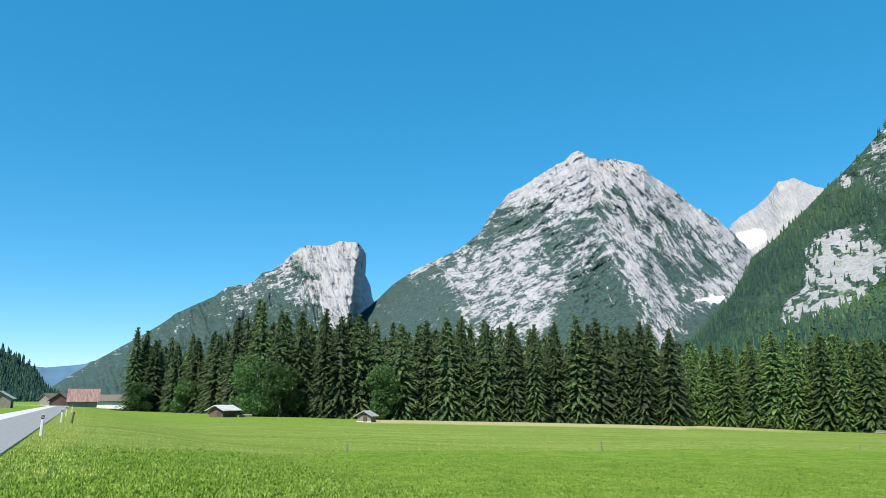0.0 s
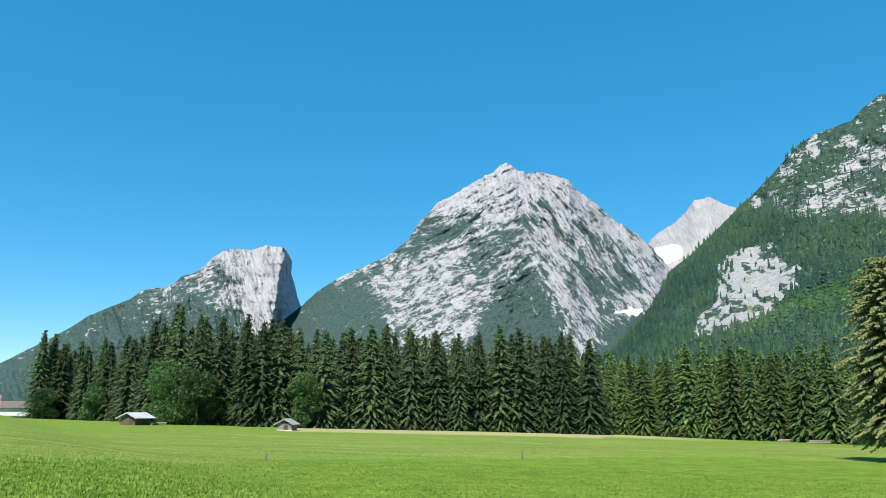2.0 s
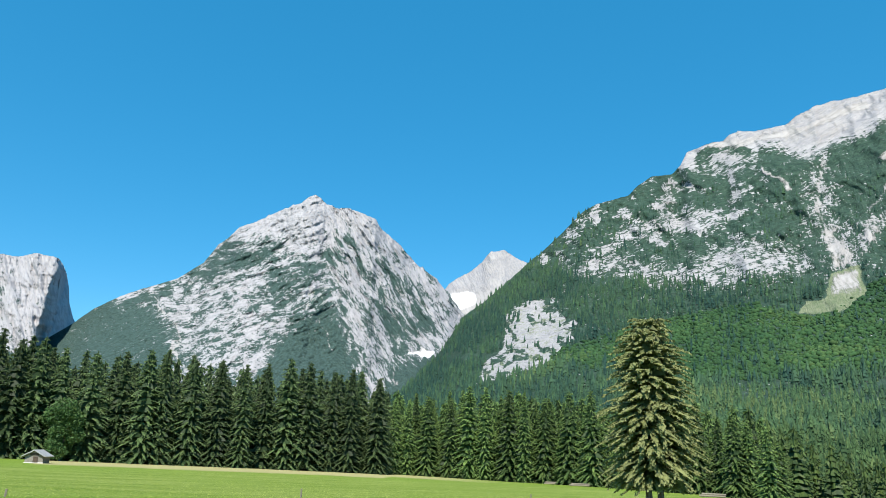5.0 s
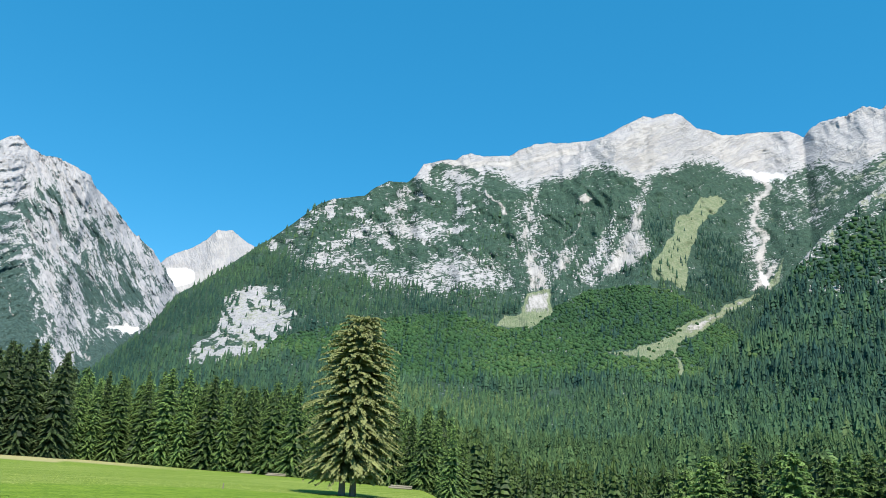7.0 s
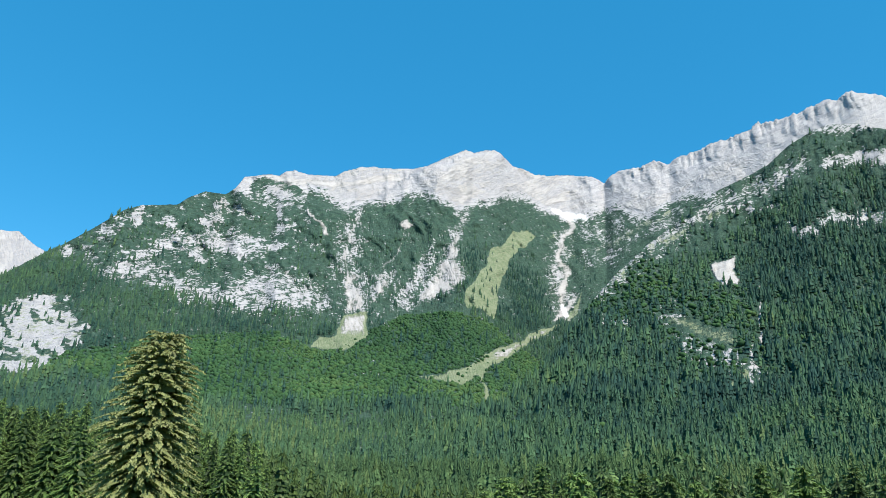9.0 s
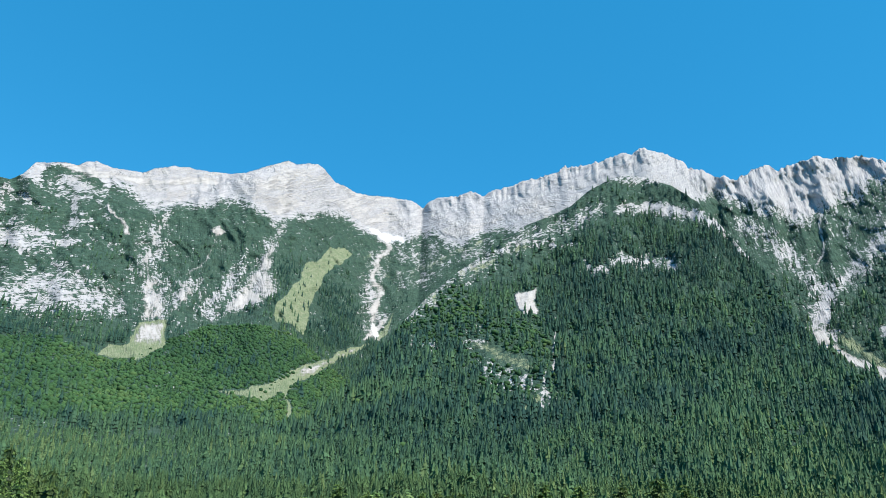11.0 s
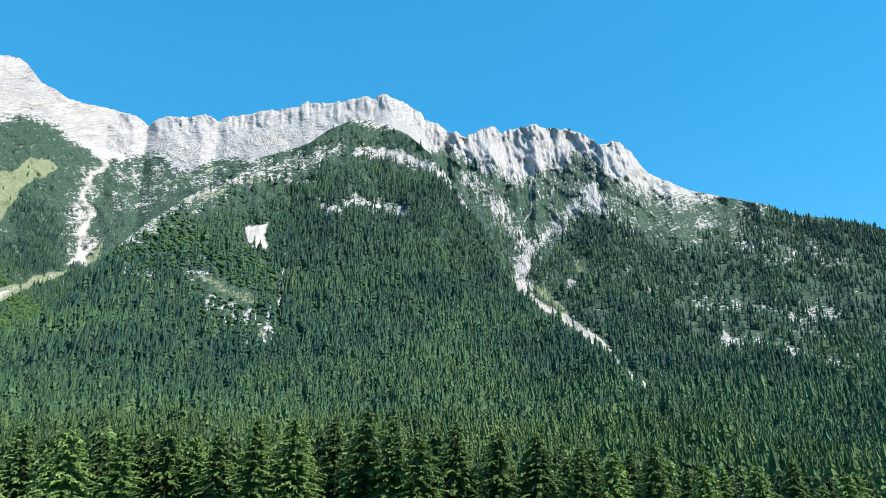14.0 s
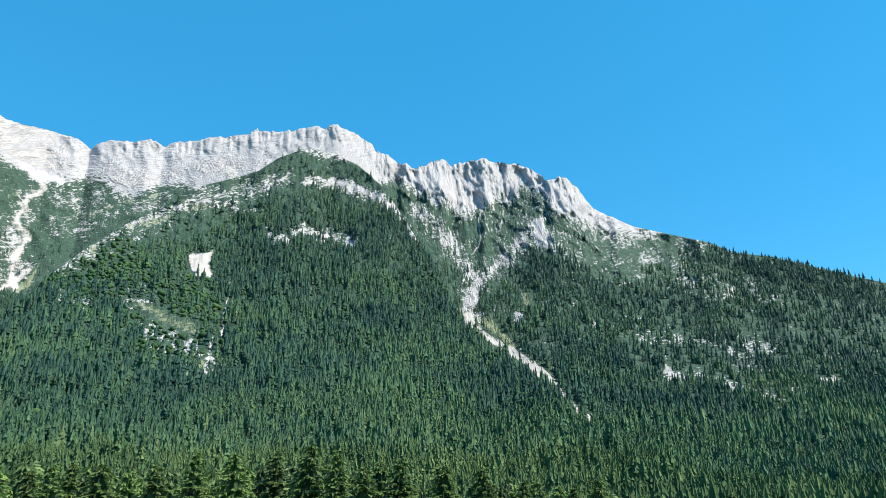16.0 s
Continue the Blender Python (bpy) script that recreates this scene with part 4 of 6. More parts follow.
# the dark wooded spur in front of it
SPUR = Sheet(
    line([(58, 2.8), (61, 4.6), (64.3, 6.6), (67.3, 9.0), (69.6, 11.8), (71.3, 14.5), (73.6, 17.0), (76.2, 19.2), (79.9, 21.6), (82.0, 23.0), (84.3, 23.8), (85.8, 24.4), (87.3, 25.5), (89.1, 26.3), (90.6, 26.6), (92.3, 26.2), (94.3, 25.4), (96.2, 24.0), (97.5, 22.4), (99.9, 19.0), (101.8, 15.8), (102.9, 13.2), (105.1, 10.7), (108.8, 8.0), (110.6, 6.4), (113.0, 4.2), (115.6, 2.4), (119, 0.5)]),
    line([(58, 760), (64, 980), (70, 1280), (76, 1650), (84, 1950), (92, 2150), (97, 1950), (100, 1720), (102, 1520), (105, 1280), (110, 900), (115.6, 600), (119, 500)]),
    const(-2.3), const(325.0),
    lambda az: 0.12 + 0.15 * ramp(az, 88, 90) * ramp(-az, -97, -95),
    lambda az, el, r: (r / 1900) * (120 * (0.5 - ridged(az * 0.15, el * 0.06, 3, 81, 0.5)) * ramp(el, 3, 9) + 70 * (0.5 - ridged(az * 0.45, el * 0.3, 5, 82, 0.6)) * ramp(el, 4, 10) + 25 * (0.5 - ridged(az * 1.8, el * 0.9, 3, 83)) * ramp(el, 4, 10)),
)
SPUR_ROCKS = [(76.3, 15.0), (78.3, 15.1), (79.4, 12.9), (81.2, 12.1), (84.0, 11.2), (84.7, 9.1), (83.1, 7.8), (80.8, 9.4), (78.6, 9.8), (77.1, 12.4)]
# bushes and low broadleaf growth between the spruces
THICKET = [(70.9, 17.3), (74.4, 18.5), (77.3, 16.8), (81.1, 15.6), (83.9, 15.6), (84.4, 10.8), (82.2, 8.2), (78.6, 9.8), (76.2, 12.8), (73.9, 13.1), (70.7, 14.7)]


def spur_masks(az, el, s):
    az, el = warp(az, el, 2.0, 0.45, 230)
    az, el = warp(az, el, 0.5, 0.2, 232)
    torn = 0.45 + 0.9 * fbm(az * 2.1, el * 2.1, 3, 231, 0.6)
    rock = 0.10 + 0.3 * (ridged(az * 0.9, el * 0.9, 4, 85, 0.6) - 0.55) + az * 0
    rock = np.maximum(rock, (0.21 + 0.42 * ramp(fbm(az * 2.6, el * 2.6, 3, 233, 0.6), 0.48, 0.60)) * inside(az, el, SPUR_ROCKS, 1.2))
    rock = np.maximum(rock, 0.52 * near(az, el, [(72.4, 13.5), (74.8, 13.1)], 0.4, 0.5, 0.9))
    rock = np.maximum(rock, 0.60 * torn * near(az, el, [(86.4, 19.9), (87.6, 19.3), (90, 20.0), (93.8, 19.4)], 0.7, 0.8, 0.9))
    rock = np.maximum(rock, 0.74 * torn * near(az, el, [(90.0, 23.8), (92.4, 23.9), (96.2, 22.9), (98.6, 21.2), (101.5, 17.6)], 0.5, 0.6, 0.8))
    rock = np.maximum(rock, 0.54 * ramp(el, 25.3, 26.3) * ramp(az, 88, 90))
    rock = np.maximum(rock, 0.54 * torn * near(az, el, [(72, 15.8), (76, 18.7), (82, 21.9), (88, 24.0)], 1.3, 0.9, 0.95))
    rock = np.maximum(rock, 0.60 * torn * near(az, el, [(80.5, 21.4), (83.5, 21.6), (85.8, 21.2)], 0.5, 0.5, 0.9))
    scree = np.maximum((0.36 + 0.4 * torn) * inside(az, el, [(80.9, 17.6), (83.3, 18.2), (82.9, 16.8), (83.0, 15.6), (81.5, 15.9)], 0.25), 0.62 * near(az, el, [(84.3, 15.5), (84.2, 12.4), (84.0, 11.2)], 0.14, 0.16, 0.5))
    scree = np.maximum(scree, 0.74 * torn * near(az, el, [(73.2, 17.1), (74.3, 18.1), (75.6, 19.2)], 0.35, 0.2, 0.9))
    grass = np.maximum(0.5 * torn * near(az, el, [(73, 16.6), (76, 18.4), (82, 21.4)], 1.4, 0.9, 0.95), 0.75 * near(az, el, [(81.8, 8.3), (82.9, 9.4)], 0.2, 0.25, 0.7))
    grass = np.maximum(grass, 0.5 * near(az, el, [(78, 13.5), (82, 12)], 0.9, 1.2, 0.9))
    return {"rock": rock, "scree": scree, "grass": grass}


tagged(SPUR.mesh("mountain_spur", 58, 119, 0.12, 160, spur_masks, M_MASSIF, slope_lay), "steep spur under dense dark spruce forest", "mountain", kind="structure")

# the wooded hill over the village and the ridge at the valley's end, blue with painted haze
HILL = Sheet(
    line([(-60, 9), (-45, 7.0), (-36, 5.2), (-31.7, 3.5), (-30.4, 2.7), (-29.5, 2.1), (-28.6, 0.7), (-27.6, -0.1), (-26, -0.3)]),
    line([(-60, 2300), (-30, 2200), (-26, 2000)]), const(-0.3), const(1300.0), const(0.08),
    lambda az, el, r: 30 * (0.5 - ridged(az * 0.3, el * 0.3, 3, 91)),
)
tagged(HILL.mesh("hill_wooded", -60, -26, 0.25, 50, lambda a, e, s: {"rock": a * 0 + 0.05}, M_MASSIF, slope_lay), "low hill under dark spruce forest", "hill", kind="structure")
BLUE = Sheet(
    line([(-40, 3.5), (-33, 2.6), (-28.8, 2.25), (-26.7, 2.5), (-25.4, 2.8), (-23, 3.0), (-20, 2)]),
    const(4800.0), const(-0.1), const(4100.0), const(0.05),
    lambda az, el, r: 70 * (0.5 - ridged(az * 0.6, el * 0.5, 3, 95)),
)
tagged(BLUE.mesh("mountain_valley_end", -40, -20, 0.2, 40, lambda a, e, s: {}, M_HAZE_BLUE, slope_lay), "distant wooded ridge tinted blue as by haze, closing the valley", "mountain", kind="structure")


# ---- trees ----
RNG = np.random.default_rng(7)


def skirts(n_tiers, n_points, droop, rng, slim=0.19, star=0.3):
    """A far conifer one metre tall: stacked ragged skirts of branches round a stem."""
    vs, fs = [], []
    bulge = rng.uniform(0.62, 0.95)
    for k in range(n_tiers):
        u = k / n_tiers
        z0 = 0.05 + 0.84 * u
        top = min(1.0, z0 + 1.55 * 0.94 / n_tiers + 0.03)
        rad = (slim * (1 - u) ** bulge + 0.014) * rng.uniform(0.85, 1.15)
        base = len(vs)
        vs.append((rng.normal(0, 0.008), rng.normal(0, 0.008), top))
        turn = rng.uniform(0, 6.28)
        for j in range(n_points):
            a = turn + 6.2832 * (j + rng.uniform(-0.3, 0.3)) / n_points
            q = rad * (rng.uniform(0.9, 1.25) if j % 2 == 0 else rng.uniform(0.9, 1.1) * (1 - star))
            vs.append((q * math.cos(a), q * math.sin(a), z0 + (rng.uniform(-1.2 * droop, 0.4 * droop) if j % 2 == 0 else rng.uniform(-0.3, 0.3) / n_tiers)))
        for j in range(n_points):
            fs.append((base, base + 1 + j, base + 1 + (j + 1) % n_points))
    return np.array(vs), np.array(fs)


def crown_lump(rng, n=2):
    """A far broadleaf crown about one metre tall: a lumpy round head."""
    bm = bmesh.new()
    bmesh.ops.create_icosphere(bm, subdivisions=n, radius=0.5)
    vs = np.array([v.co[:] for v in bm.verts])
    fs = np.array([[v.index for v in f.verts] for f in bm.faces])
    bm.free()
    vs *= (0.72 + 0.5 * rng.random(len(vs)))[:, None]
    vs[:, 2] = vs[:, 2] * 1.05 + 0.45
    return vs, fs


def mingle(name, templates, pts, heights, widths, mat, label, category, tints, smooth=False):
    """Many trees joined into one mesh: places, heights in metres, widths as a factor."""
    V, F, T, base = [], [], [], 0
    kind = RNG.integers(0, len(templates), len(pts))
    turn = RNG.uniform(0, 6.2832, len(pts))
    for k, (tv, tf) in enumerate(templates):
        pick = np.nonzero(kind == k)[0]
        if not len(pick):
            continue
        c, s, h, w = np.cos(turn[pick]), np.sin(turn[pick]), heights[pick], widths[pick]
        x = (tv[None, :, 0] * c[:, None] - tv[None, :, 1] * s[:, None]) * (h * w)[:, None] + pts[pick, 0][:, None]
        y = (tv[None, :, 0] * s[:, None] + tv[None, :, 1] * c[:, None]) * (h * w)[:, None] + pts[pick, 1][:, None]
        z = tv[None, :, 2] * h[:, None] + pts[pick, 2][:, None]
        V.append(np.stack([x, y, z], -1).reshape(-1, 3))
        F.append((tf[None] + (np.arange(len(pick)) * len(tv))[:, None, None]).reshape(-1, 3) + base)
        T.append(np.repeat(tints[pick], len(tv)))
        base += len(pick) * len(tv)
    me = tri_mesh(name, np.concatenate(V), np.concatenate(F), smooth)
    give(me, "tint", np.concatenate(T))
    me.materials.append(mat)
    return tagged(new(name, me), label, category, kind="stuff")


FAR_TREES = [skirts(4, 6, 0.05, RNG, 0.165, 0.2) for _ in range(8)]
HALF_TREES = [skirts(7, 7, 0.045, RNG, 0.165, 0.5) for _ in range(8)]
NEAR_TREES = [skirts(13, 9, 0.035, RNG, 0.175, 0.55) for _ in range(8)]
MID_TREES = [skirts(11, 12, 0.035, RNG, 0.19, 0.4) for _ in range(8)]
DIM_TREES = [skirts(9, 10, 0.04, RNG, 0.19, 0.4) for _ in range(8)]
FAR_CROWNS = [crown_lump(RNG, 1) for _ in range(6)]


def sheet_trees(sheet, az0, az1, r0, r1, spacing, density):
    """Random places on a mountain flank, kept by a density from 0 to 1."""
    n = int(radians(az1 - az0) * (r1 * r1 - r0 * r0) / 2 / spacing**2)
    az = RNG.uniform(az0, az1, n)
    r = np.sqrt(RNG.uniform(r0 * r0, r1 * r1, n))
    f, c = sheet.foot_r(az), sheet.crest_r(az)
    s = (r - f) / (c - f)
    ok = (s > 0.0) & (s < 0.995)
    az, s = az[ok], s[ok]
    x, y, z, el, rr = sheet.at(az, s)
    keep = RNG.random(len(az)) < density(az, el, s)
    return np.stack([x, y, z - 0.6], -1)[keep], az[keep], el[keep]


def bare(masks, az, el, s):
    got = masks(az, el, s)
    zero = az * 0
    soft = np.maximum(got.get("scree", zero) * 1.4, got.get("grass", zero) * 1.3)
    return (1 - 0.95 * ramp(got["rock"] * 1.05, 0.36, 0.60)) * (1 - 0.97 * ramp(soft, 0.34, 0.58))



BROAD_TOP = line([(30, 7.5), (34.8, 9.0), (41, 10.5), (46, 11.3), (50, 10.0), (52.8, 11.4), (57.2, 13.8), (60.3, 14.3), (64, 12.8), (66, 11.0), (70, 9.0)])
BROAD_LOW = line([(30, 7.0), (36, 6.6), (41.4, 5.6), (50.3, 6.0), (58, 6.5), (64, 6.6), (70, 6.5)])


def is_broad(az, el):
    return (el < BROAD_TOP(az)) & (el > BROAD_LOW(az) + 0.8 * (vnoise(az, el, 99) - 0.5)) & (az < 69)


def massif_density(az, el, s):
    conifer = line([(17, 30), (30, 15.0), (34, 13.2), (45, 12.6), (52, 12.2), (58, 12.8), (66, 14), (69, 13.5), (72, 12), (95, 12), (104, 14), (108, 16.5), (112, 16), (118, 15.0), (123, 17.0), (128, 17), (140, 14)])(az)
    d = 1 - ramp(el, conifer - 0.8, conifer + 1.2)
    clumps = ramp(fbm(az * 0.5, el * 0.6, 3, 101), 0.48, 0.62)
    d = np.maximum(d, 0.16 * clumps * (1 - ramp(el, conifer + 4, conifer + 8)))
    d = np.maximum(d, 0.7 * near(az, el, [(66.2, 17.2), (66.6, 14.2)], 1.4, 1.3, 0.3))
    d = np.maximum(d, 0.5 * near(az, el, [(61.8, 18.5), (61.6, 15.5)], 0.7, 0.9, 0.5))
    d = np.maximum(d, 0.05 * (az > 29) * (az < 66))
    d = np.maximum(d, 0.2 * (az > 27) * (az < 42))
    scattered = 0.05 * inside(az, el, SCAR) + 0.05 * inside(az, el, PASTURE)
    open_slope = ramp(az, 104.5, 106) * ramp(el, 8.5, 10.5) * (1 - np.maximum(inside(az, el, CLUMPS[0], 0.5), inside(az, el, CLUMPS[1], 0.6)))
    d = d * (1 - 0.45 * open_slope)
    d = np.maximum(d, 0.9 * np.maximum(inside(az, el, CLUMPS[0], 0.5), 0.8 * inside(az, el, CLUMPS[1], 0.6)))
    # bands of trees that slant down the far slope
    bands = ramp(fbm(az * 0.14, (el + 0.5 * az) * 0.62, 4, 109, 0.6), 0.42, 0.56)
    d = d * (1 - 0.62 * (1 - bands) * ramp(az, 106, 110) * ramp(el, 6.5, 9.5))
    thin = 1 - 0.2 * ramp(az, 112, 116) * ramp(fbm(az * 0.35, el * 0.5, 3, 103), 0.42, 0.58) * ramp(el, 5, 8)
    d = d * (1 - 0.9 * inside(az, el, SCAR, 0.3)) * (1 - inside(az, el, [(a, e - 0.4) for a, e in FAN], 0.5))
    return np.maximum(d * bare(massif_masks, az, el, s), scattered) * (el < ROCKLINE(az) - 0.7) * (1 - 0.86 * is_broad(az, el)) * thin


def spur_density(az, el, s):
    top = line([(58, 30), (70, 30), (73, 14.5), (78, 17), (83, 19.5), (86, 22.0), (92, 23.5), (97, 22), (100, 30)])(az)
    d = 1 - 0.9 * ramp(el, top - 1.5, top + 0.8)
    d = d * (1 - 0.72 * inside(az, el, THICKET, 0.8)) * (1 - 0.6 * inside(az, el, SPUR_ROCKS, 0.6))
    gaps = 0.45 + 0.55 * ramp(fbm(az * 0.9, el * 1.1, 3, 107, 0.6), 0.36, 0.50)
    return d * gaps * bare(spur_masks, az, el, s)


# below this line the wood is younger and of a warmer green
LIGHT_WOOD = line([(40, 6.0), (54, 5.5), (60, 7.4), (66, 9.8), (71.6, 9.4), (75, 7.6), (79, 6.5), (86.6, 4.0), (92, 2.4), (104, 1.0), (140, 0.0)])


def tree_tints(pts, base, spread):
    broad = fbm(pts[:, 0] / 140, pts[:, 1] / 140, 3, 55) - 0.5
    az, el = np.degrees(np.arctan2(pts[:, 0], pts[:, 1])), np.degrees(np.arctan2(pts[:, 2], np.hypot(pts[:, 0], pts[:, 1])))
    base = base + 0.26 * ramp(LIGHT_WOOD(az) - el, -1.0, 1.5) * (az > 40) - 0.12 * ramp(az, 50, 56) * ramp(-az, -84, -78) * ramp(-el, -9, -7) + 0.12 * ramp(az, 84, 90) * (el < 8) + 0.14 * ramp(az, 95, 102) * ramp(-el, -6, -3) - 0.08 * ramp(az, 103, 108) * (el > 5) + 0.08 * ramp(-az, -56, -50) * (az > 17)
    return np.clip(base + spread * 2.6 * broad + RNG.normal(0, 0.19, len(pts)), 0, 1)


def plant_slopes():
    sets = (
        ("forest_massif", MASSIF, ((17, 70, 335, 600, 6.8), (17, 70, 600, 900, 6.4), (17, 70, 900, 2100, 8.2), (100, 140, 335, 600, 6.8), (100, 140, 600, 1000, 7.4), (100, 140, 1000, 2850, 9.5), (58, 100, 1600, 2500, 12)), massif_density, "spruce forest on the lower slopes of the massif"),
        ("forest_spur", SPUR, ((58, 119, 330, 600, 6.4), (58, 119, 600, 900, 6.6), (58, 119, 900, 2100, 7.8)), spur_density, "dense dark spruce forest on the spur"),
        ("forest_hill", HILL, ((-40, -26, 1305, 2300, 11.0),), lambda a, e, s: a * 0 + 0.95, "dark spruce forest on the hill"),
    )
    for name, sheet, rings, dens, label in sets:
        for half, chosen in ((2, [g for g in rings if g[3] <= 600]), (1, [g for g in rings if 600 < g[3] <= 1000]), (0, [g for g in rings if g[3] > 1000])):
            if not chosen:
                continue
            pts = np.concatenate([sheet_trees(sheet, *ring, dens)[0] for ring in chosen])
            n = len(pts)
            h = (RNG.normal(((14.0, 11.0, 13.5), (21.0, 18.0, 16.5), (17, 17, 17))[("forest_massif", "forest_spur", "forest_hill").index(name)][half], 3.2, n) * (0.55 + 0.9 * fbm(pts[:, 0] / 45, pts[:, 1] / 45, 3, 56)) * np.where(RNG.random(n) < 0.07, 1.3, 1.0)).clip(5, 28)
            if name == "forest_massif":
                h = h * (1 + (0.45, 0.3, 0.0)[half] * ramp(np.degrees(np.arctan2(pts[:, 0], pts[:, 1])), 98, 104))
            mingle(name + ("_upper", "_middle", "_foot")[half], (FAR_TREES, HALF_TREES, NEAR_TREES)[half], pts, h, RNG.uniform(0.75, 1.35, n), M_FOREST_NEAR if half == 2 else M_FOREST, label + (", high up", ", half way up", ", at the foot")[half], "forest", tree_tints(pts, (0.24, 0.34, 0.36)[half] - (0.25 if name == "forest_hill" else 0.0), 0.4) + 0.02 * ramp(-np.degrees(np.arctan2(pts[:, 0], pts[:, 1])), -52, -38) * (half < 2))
    pts, az, el = sheet_trees(MASSIF, 30, 69, 700, 1600, 4.3, lambda a, e, s: is_broad(a, e) * bare(massif_masks, a, e, s))
    pts[:, 2] -= 1.6
    n = len(pts)
    low = sheet_trees(SPUR, 62, 112, 420, 2050, 6.5, lambda a, e, s: np.maximum(np.maximum(0.75 * inside(a, e, THICKET, 0.8) * (1 - 0.55 * inside(a, e, SPUR_ROCKS, 0.6)), 0.12 * (e < 17)), 0.5 * near(a, e, [(101.5, 15.5), (106.5, 10.0), (111.0, 5.6)], 1.0, 1.2, 0.9)) * bare(spur_masks, a, e, s) * (e < 19))[0]
    low[:, 2] -= 1.0
    mingle("thicket_spur", FAR_CROWNS, low, RNG.normal(6.0, 2.0, len(low)).clip(2.5, 11), RNG.uniform(0.8, 1.4, len(low)), M_BROAD, "bushy green thicket between rocks on the spur", "forest", tree_tints(low, 0.5, 0.6), True)
    mingle("broadleaf_wood", FAR_CROWNS, pts, RNG.normal(5.4, 1.6, n).clip(2.5, 10), RNG.uniform(0.8, 1.3, n), M_BROAD, "bright green broadleaf wood below the gullies", "forest", tree_tints(pts, 0.5, 0.5), True)


plant_slopes()


def plant_valley():
    """The level woods between the meadow and the foot of the mountains."""
    n = 3700
    az = RNG.uniform(-24, 140, n)
    e = EDGE(az)
    r = np.where(az < 48, e + 44 + RNG.random(n) ** 0.8 * 150, np.sqrt(RNG.uniform(165.0**2, 345.0**2, n)))
    x, y = r * np.sin(np.radians(az)), r * np.cos(np.radians(az))
    keep = (r < 345) & (az > 17) & ~((az > 45) & (az < 63) & (r < 195 - 6 * np.clip(az - 55, 0, 8)))
    every = np.stack([x, y, ground_z(x, y) - 0.3], -1)
    tall = np.interp(az, [-24, -22, -15, -10, 3, 8, 15, 18, 20, 32, 40, 47, 60], [24, 21, 25, 25, 24, 22, 24, 23, 20, 20.5, 18.5, 18, 19])
    for name, pick, kinds in (("forest_valley", keep & (r < 235) & (az < 46), MID_TREES), ("forest_valley_back", keep & ((r >= 225) & ((az < 105) | (r > 280)) & (az >= 46) | (r >= 235) & (az < 46)), DIM_TREES)):
        pts = every[pick]
        n = len(pts)
        mingle(name, kinds, pts, tall[pick] * RNG.normal(0.97, 0.11, n).clip(0.6, 1.15), RNG.uniform(0.95, 1.35, n), M_FOREST_NEAR, "level spruce forest on the valley floor", "forest", tree_tints(pts, 0.62, 0.6))


plant_valley()


def bough_mesh(arms, rng, sprays, size, hang, breadth):
    """Drooping conifer boughs: each arm is a root, a level way out, a length, a lift and a drop.
    A bough is a slim toothed feather hung all along with small flat sprays."""
    V, F, T = [], [], []
    for root, out, L, lift, drop in arms:
        across = np.array([-out[1], out[0], 0.0])

        def spine(q):
            return root + out * L * q + np.array([0, 0, lift * math.sin(q * 2.4) - drop * q * q])

        k = len(V)
        w = 0.045 * L + 0.05
        for q in (0.0, 0.4, 0.75):
            p = spine(q)
            V.extend([p, p + across * w * rng.uniform(0.6, 1.6) - np.array([0, 0, w * 0.5]), p - across * w * rng.uniform(0.6, 1.6) - np.array([0, 0, w * 0.5])])
            T.extend([0.1 + 0.5 * q] * 3)
        V.append(spine(1.0))
        T.append(0.8)
        for a in (k, k + 3):
            F.extend([(a, a + 1, a + 4), (a, a + 4, a + 3), (a, a + 3, a + 5), (a, a + 5, a + 2)])
        F.extend([(k + 6, k + 7, k + 9), (k + 6, k + 9, k + 8)])
        n_sprays = max(3, int(sprays * (0.35 + 0.65 * min(1.0, L / 3.0))))
        for s in range(n_sprays):
            q = 0.15 + 0.87 * ((s + rng.random()) / n_sprays) ** 0.8
            p = spine(min(q, 1.0)) + across * L * 0.05 * rng.uniform(-1, 1)
            d = out * rng.uniform(0.15, 0.9) + across * rng.uniform(-1.0, 1.0) + np.array([0, 0, -hang * rng.uniform(0.1, 1.3)])
            d = d / np.linalg.norm(d)
            ls = size * rng.uniform(0.7, 1.35) * (1.1 - 0.35 * q)
            side = np.cross(d, rng.normal(0, 1, 3) + np.array([0, 0, 0.8]))
            side = side / (np.linalg.norm(side) + 1e-6) * ls * breadth * rng.uniform(0.15, 0.26)
            n = len(V)
            V.extend([p, p + d * ls * 0.55 + side, p + d * ls, p + d * ls * 0.5 - side])
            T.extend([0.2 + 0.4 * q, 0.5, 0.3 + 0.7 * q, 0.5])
            F.extend([(n, n + 1, n + 2), (n, n + 2, n + 3)])
    return V, F, T


